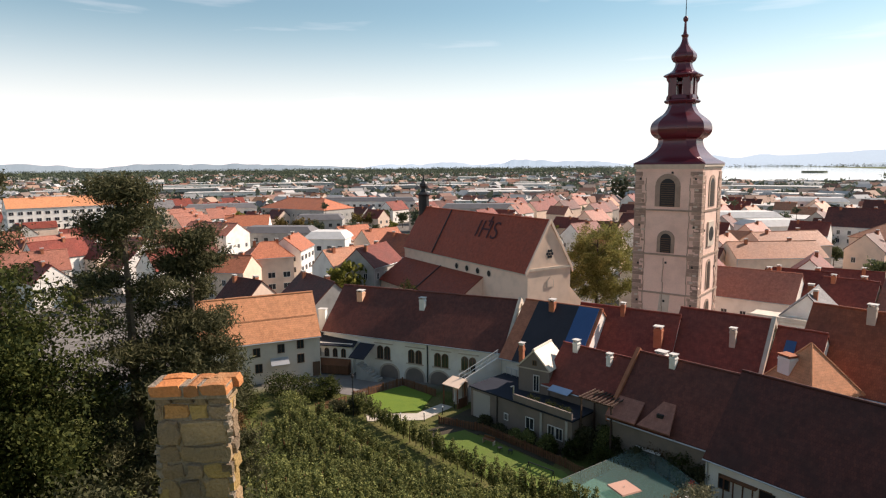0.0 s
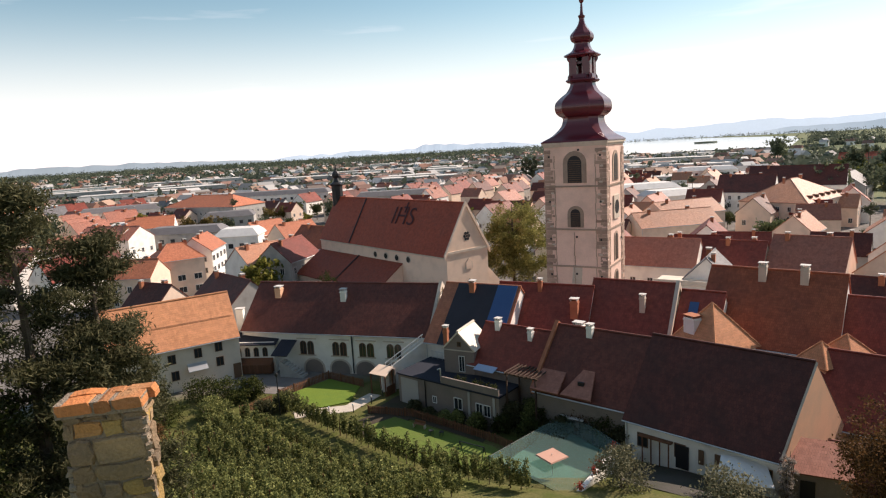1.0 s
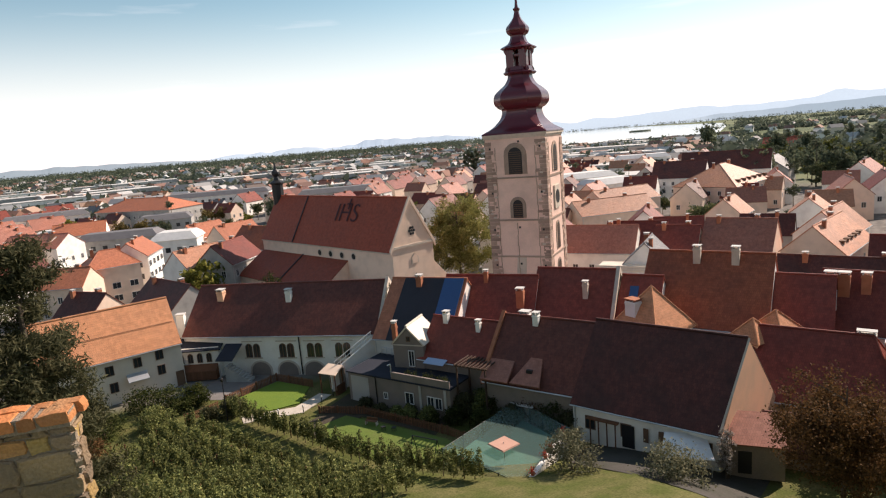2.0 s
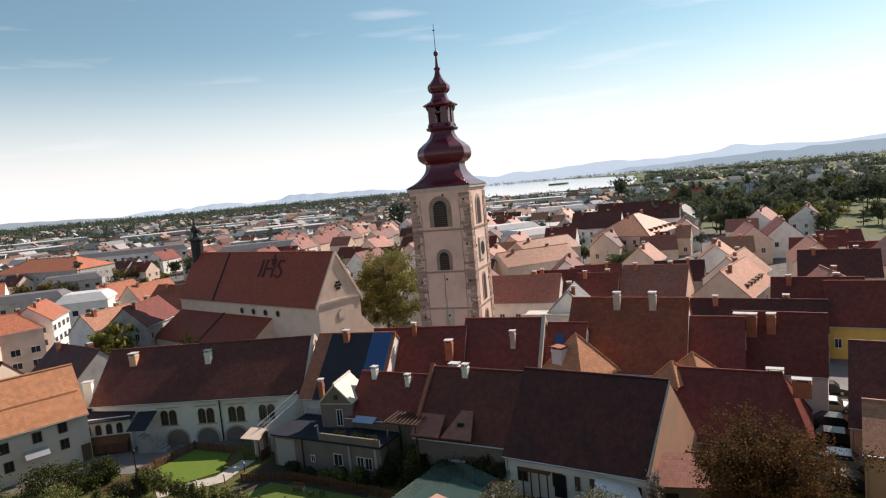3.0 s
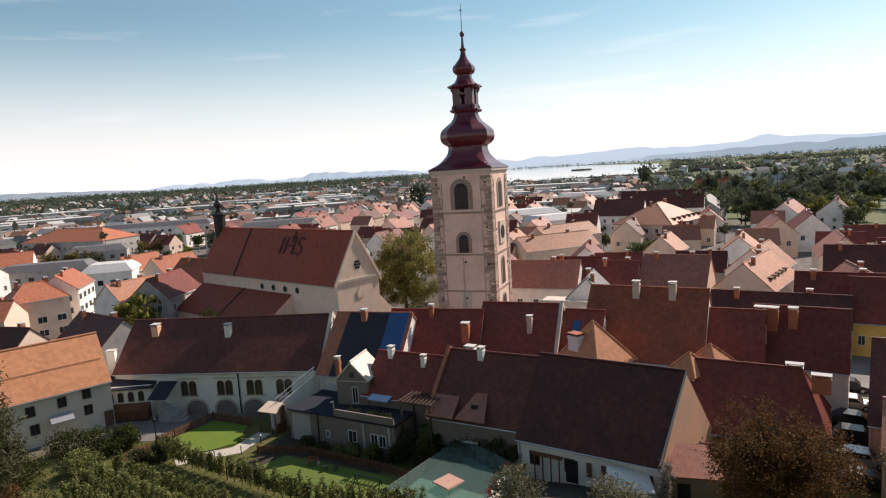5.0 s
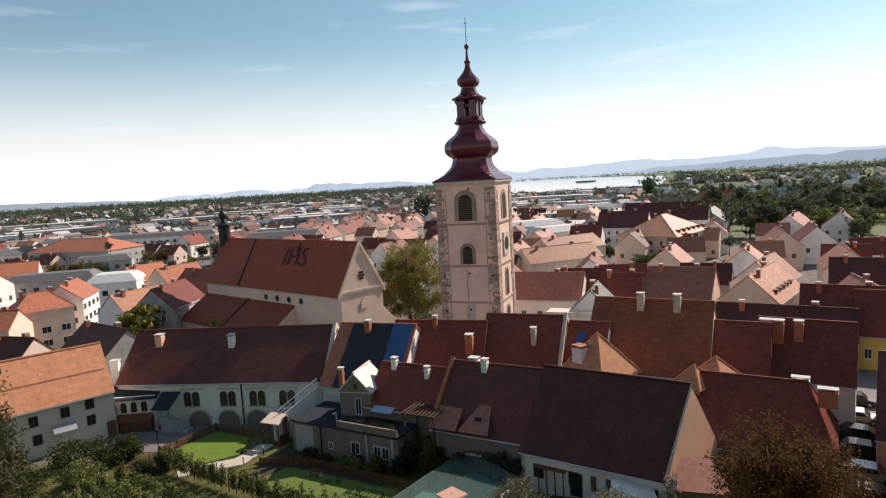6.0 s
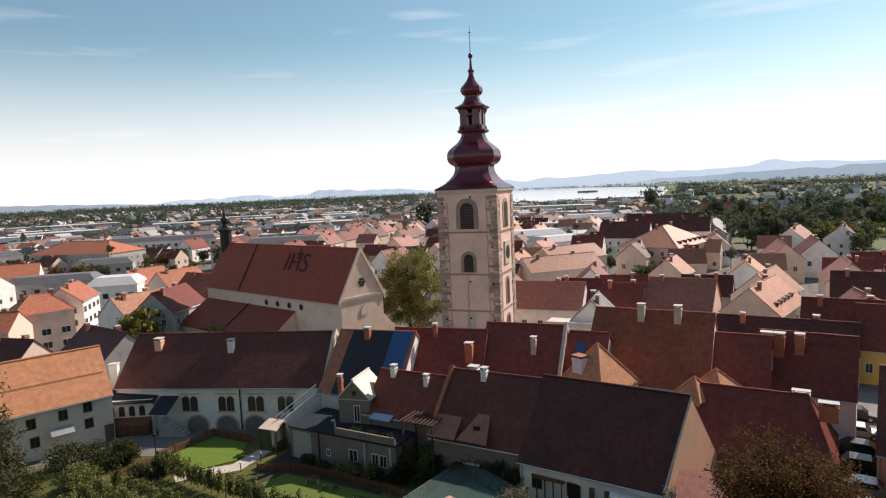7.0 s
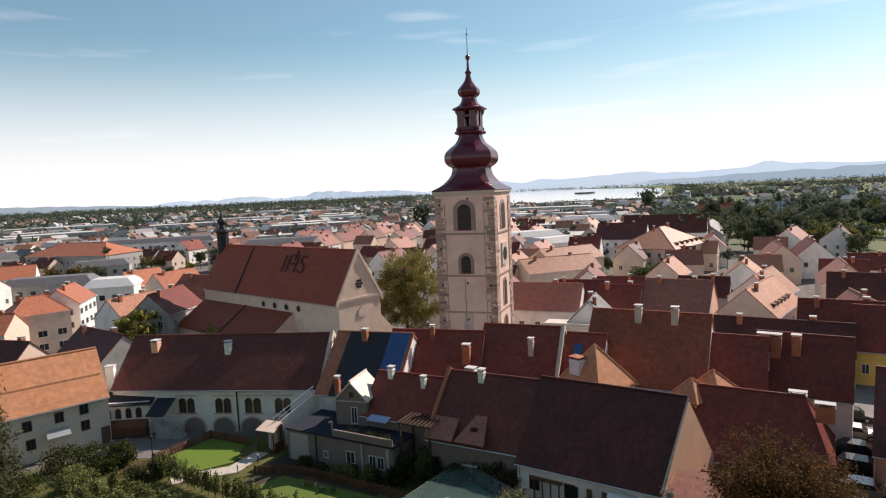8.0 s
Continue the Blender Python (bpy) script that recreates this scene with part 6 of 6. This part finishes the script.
# ---- shrubs ----
M["pale_twig"] = leaf_material("pale_dry_twigs", (0.22, 0.19, 0.165), (0.42, 0.37, 0.33))
def shrub(label, x, y, h, rad, leaf, seed, size=0.11, clumps=70, per=45, z=None):
    zz = ground_z(x, y) if z is None else z
    ob = thing("shrub", label, "shrub", x, y, zz)
    r = random.Random(seed)
    part("woody_base", join(*[rod((r.uniform(-0.2, 0.2), r.uniform(-0.2, 0.2), -0.2), (r.uniform(-1, 1) * rad * 0.7, r.uniform(-1, 1) * rad * 0.7, h * r.uniform(0.5, 0.85)), 0.05, 5, 0.015) for i in range(9)]), "bark", ob)
    cs = []
    for i in range(clumps):
        k, q, t = r.uniform(0, 6.283), math.sqrt(r.random()), r.random()
        b = 0.75 + 0.35 * noise.noise((math.cos(k) * 1.5 + seed, math.sin(k) * 1.5, t * 2))
        w = rad * q * math.sqrt(max(0.05, 1 - (t * 1.05 - 0.25) ** 2)) * b
        cs.append((w * math.cos(k), w * math.sin(k), h * (0.12 + 0.8 * t * (1 - 0.25 * q))))
    part("foliage", leaf_cloud(cs, rad * 0.2, per, size, seed), leaf, ob)
    return ob


for i, (x, y, h, rad, lf) in enumerate([(-20.5, 76.0, 3.2, 2.8, "leaf"), (-16.8, 74.2, 3.6, 2.6, "leaf"), (-23.5, 70.0, 3.0, 2.8, "leaf"), (-18.2, 70.0, 2.8, 2.4, "vine"), (-14.6, 75.2, 3.0, 2.0, "leaf"), (-10.0, 70.8, 2.4, 1.8, "needles"), (-12.4, 69.4, 2.0, 1.6, "needles"),
                                        (16.3, 58.6, 3.2, 1.8, "vine"), (19.4, 57.2, 3.4, 2.4, "leaf"), (21.8, 54.6, 3.0, 2.0, "leaf_brown"), (13.0, 58.2, 2.2, 1.4, "leaf"), (10.4, 59.6, 2.0, 1.2, "vine"), (7.4, 62.2, 1.4, 1.0, "vine"),
                                        (18.6, 42.6, 3.8, 2.5, "olive"), (25.0, 38.2, 2.7, 3.0, "olive"), (12.6, 61.2, 2.2, 1.2, "needles"), (15.0, 55.6, 2.6, 1.5, "leaf"), (17.6, 54.6, 2.6, 1.8, "needles"), (14.2, 59.2, 3.2, 1.6, "needles"), (17.0, 57.8, 3.0, 1.6, "leaf"), (22.6, 57.0, 2.2, 1.2, "leaf"),
                                        (-26.5, 66.0, 3.2, 3.0, "leaf"), (-22.5, 62.5, 3.4, 2.8, "leaf_brown"), (-27.5, 59.0, 3.4, 3.2, "leaf"), (38.6, 37.2, 3.6, 2.2, "leaf_brown"), (41.6, 35.6, 3.4, 2.2, "leaf"), (20.4, 55.2, 3.9, 2.2, "leaf_brown"), (21.6, 53.0, 3.7, 2.0, "leaf"), (22.6, 51.2, 3.2, 1.5, "needles"), (16.6, 60.0, 3.0, 1.5, "vine"), (18.2, 55.2, 2.8, 1.4, "needles"), (5.8, 64.0, 1.1, 1.0, "needles"), (8.6, 61.4, 1.5, 1.0, "vine"), (7.0, 62.6, 1.0, 0.8, "needles"), (10.6, 59.2, 1.6, 1.0, "leaf"), (4.6, 66.4, 1.2, 1.0, "needles"), (9.2, 62.6, 1.3, 0.9, "leaf")]):
    shrub({"leaf": "dense green garden shrub", "vine": "light green garden shrub", "needles": "dark clipped garden shrub", "leaf_brown": "reddish brown garden shrub", "olive": "grey-green rounded garden shrub"}[lf], x, y, h, rad, lf, 60 + i)
shrub("bare grey climber on the house corner", 30.4, 39.4, 5.6, 0.9, "pale_twig", 99, size=0.07, clumps=60)


# ---- vineyard ----
def vineyard():
    d, nrm = Vector((0.635, -0.772)), Vector((-0.772, -0.635))
    stem = fix(mesh("stem", rod((0, 0, -0.2), (0.06, 0.03, 0.95), 0.05, 5, 0.035), "bark"))
    post = fix(mesh("post", box(0, 0, -0.3, 0.09, 0.09, 2.1), "wood"))
    r = random.Random(17)
    for k in range(17):
        a = Vector((-10.0, 69.6)) + nrm * (1.75 * k + (2.7 if k else 0))
        t0, t1 = (-1.0, 34.0) if k == 0 else (-2.5 + 0.25 * k, 31.0 - 0.4 * k)
        ob = thing("vine_row", "leafy grapevine row on posts and wires" if k else "outer grapevine row with bare stems showing", "vines", 0, 0, 0, 0, "vineyard rows")
        cs = []
        t = t0
        while t < t1:
            p = a + d * t
            z = ground_z(p.x, p.y)
            top, gx, gy = r.uniform(1.35, 2.45) if k else r.uniform(1.8, 2.7), r.gauss(0, 0.14), r.gauss(0, 0.14)
            if r.random() > 0.08:
                h = 0.65
                while h < top:
                    cs.append((p.x + gx * h + r.gauss(0, 0.06), p.y + gy * h + r.gauss(0, 0.06), z + h))
                    h += 0.22
            t += r.uniform(0.24, 0.44) if k else r.uniform(0.18, 0.32)
        part("foliage", leaf_cloud(cs, 0.19, 24, 0.105, 200 + k, 1.6), "vine", ob)
        step_ = 1.1 if k < 3 else 2.4
        for i in range(int((t1 - t0) / step_) + 1):
            p = a + d * (t0 + i * step_)
            o = new("stem", stem)
            o.parent, o.matrix_basis = ob, pose(p.x, p.y, ground_z(p.x, p.y), 0, 0, 50 * i)
        for i in range(int((t1 - t0) / 5.5) + 1):
            p = a + d * (t0 + i * 5.5)
            o = new("post", post)
            o.parent, o.matrix_basis = ob, pose(p.x, p.y, ground_z(p.x, p.y))
        p, q = a + d * t0, a + d * t1
        for h in (0.9, 1.5):
            part("wire", rod((p.x, p.y, ground_z(p.x, p.y) + h), (q.x, q.y, ground_z(q.x, q.y) + h), 0.006, 4), "bark", ob)


vineyard()

# ---- trees of the castle slope ----
tree("tall dark pine on the castle slope", -12.0, 23.2, 13.0, 20.1, 3.5, "needles", "pine", clumps=500, per=150, size=0.115, seed=3, name="pine_tree")
tree("dark pine on the castle slope", -10.1, 24.4, 12.5, 18.6, 2.9, "needles", "pine", clumps=560, per=150, size=0.115, seed=8, name="pine_tree")
tree("broad green tree on the castle slope", -14.6, 20.0, 13, 17.4, 3.0, "leaf", clumps=360, per=150, size=0.085, seed=12, name="deciduous_tree")
tree("green tree overgrowing the castle slope", -9.6, 16.4, 14, 9.6, 4.4, "slope_leaf", clumps=420, per=150, size=0.08, seed=15, name="deciduous_tree")

tree("dark pine at the edge of the castle slope", -17.5, 23.0, 13, 20.5, 3.4, "needles", "pine", clumps=380, per=130, size=0.115, seed=28, name="pine_tree")


# ---- stone pillar of the castle wall ----
def rough_block(r, x0, x1, z0, z1, back, front, chip=0.014, inset=0.89):
    """Uneven block with a many-cornered face, standing proud towards -y."""
    e = 0.005
    x0, x1, z0, z1 = x0 + e, x1 - e, z0 + e, z1 - e
    q = []
    for (ax, az), (bx, bz) in zip(((x0, z0), (x1, z0), (x1, z1), (x0, z1)), ((x1, z0), (x1, z1), (x0, z1), (x0, z0))):
        for t in (0.08, 0.5):
            q.append((ax + (bx - ax) * t + r.uniform(-chip, chip), az + (bz - az) * t + r.uniform(-chip, chip)))
    mx, mz = (x0 + x1) / 2, (z0 + z1) / 2
    rim = [(mx + (x - mx) * inset, mz + (z - mz) * inset) for x, z in q]
    return loft([[(x, -back, z) for x, z in q], [(x, -front + 0.016 + r.uniform(-0.005, 0.005), z) for x, z in q], [(x, -front + r.uniform(-0.006, 0.006), z) for x, z in rim]])


def pillar():
    ob = thing("stone_pillar", "rough sandstone wall pillar capped with orange bricks", "pillar", -1.80, 4.31, 0, 2)
    w, d_, top = 0.51, 0.22, 31.395
    part("core", box(0, 0, 26.0, w - 0.03, d_ - 0.03, top - 26.0 - 0.02), M["mortar"], ob)
    r = random.Random(6)
    # front courses from the top down: height, then the width and the stone of each block
    courses = [(0.05, [(0.12, "grey"), (0.15, "grey"), (0.10, "tan"), (0.14, "grey")]),
               (0.12, [(0.05, "grey"), (0.19, "orange"), (0.13, "yellow"), (0.14, "grey")]),
               (0.19, [(0.17, "grey"), (0.34, "tan")]),
               (0.13, [(0.15, "grey"), (0.36, "tan")]),
               (0.12, [(0.19, "grey"), (0.12, "grey"), (0.20, "yellow")]),
               (0.16, [(0.14, "tan"), (0.16, "grey"), (0.21, "tan")])]
    z, row = top - 0.015, 0
    while z > 30.0:
        h, blocks = courses[row] if row < len(courses) else (r.uniform(0.1, 0.2), [(0.17, "grey"), (0.2, "tan"), (0.14, "grey")])
        h0 = min(h, z - 29.9)
        x = -w / 2
        for wd, kind in blocks:
            part("stone", rough_block(r, x, x + wd, z - h0, z, d_ / 2 - 0.06, d_ / 2 + r.uniform(-0.004, 0.014)), M["stone_" + kind], ob)
            x += wd
        for face, span, dp in ((1, d_, w / 2), (2, w, d_ / 2), (3, d_, w / 2)):
            n = 2 if span == d_ else 3
            cut = [-span / 2] + sorted(-span / 2 + span * (k + r.uniform(0.35, 0.65)) / (n - 0.0) for k in range(n - 1)) + [span / 2]
            for a_, b_ in zip(cut, cut[1:]):
                g = rough_block(r, a_, b_, z - h0, z, dp - 0.06, dp + r.uniform(-0.01, 0.018), 0.018)
                part("stone", moved(g, 0, 0, 0, 90 * face), M["stone_" + r.choice(("grey", "grey", "tan", "yellow"))], ob)
        z -= h0
        row += 1
    # brick capping course, overhanging a little, bedded in mortar
    x = -0.29
    for wd, dz in ((0.245, 0.0), (0.12, -0.004), (0.195, 0.004)):
        g = rough_block(r, x, x + wd, top - 0.006 + dz, top + 0.088 + dz, -0.12, 0.135, 0.006, 0.965)
        part("brick", g, M["cap_brick"], ob, "chipped orange brick")
        g = rough_block(r, x + 0.03, x + wd + 0.02, top + dz, top + 0.094 + dz, -0.05, 0.05, 0.008, 0.96)
        part("brick", moved(g, 0.02, 0.07, 0), M["cap_brick"], ob)
        x += wd
    part("cap_mortar", box(-0.012, 0.0, top - 0.02, 0.545, 0.25, 0.096), M["mortar"], ob)
    part("mortar_bed", join(*[moved(rough_block(r, -0.03, 0.03, -0.03, 0.03, -0.02, 0.02, 0.012), r.choice((-1, 1)) * (w / 2 - 0.004), -d_ / 2 + 0.02, top - 0.1 - 0.06 * i, 40 * i) for i in range(26)]), M["mortar"], ob)


M["mortar"] = material("grey_lime_mortar", (0.28, 0.22, 0.16), vary=0.35, scale=9, stain=(0.16, 0.13, 0.10), stain_amount=0.6, bump=0.6)
M["stone_grey"] = material("grey_brown_fieldstone", (0.27, 0.185, 0.112), vary=0.4, scale=9, stain=(0.12, 0.10, 0.075), stain_amount=0.8, bump=0.55, per_object=0.25)
M["stone_tan"] = material("tan_dressed_sandstone", (0.34, 0.23, 0.125), vary=0.35, scale=8, stain=(0.16, 0.125, 0.085), stain_amount=0.7, bump=0.55, per_object=0.2)
M["stone_yellow"] = material("yellow_sandstone", (0.36, 0.235, 0.085), vary=0.4, scale=9, stain=(0.22, 0.15, 0.07), stain_amount=0.8, bump=0.55, per_object=0.2)
M["stone_orange"] = material("orange_sandstone", (0.46, 0.23, 0.085), vary=0.45, scale=9, stain=(0.24, 0.17, 0.09), stain_amount=0.8, bump=0.55, per_object=0.2)
M["cap_brick"] = material("orange_cap_brick", (0.46, 0.165, 0.055), vary=0.3, scale=8, stain=(0.40, 0.23, 0.11), stain_amount=0.7, bump=0.4, per_object=0.25)
pillar()
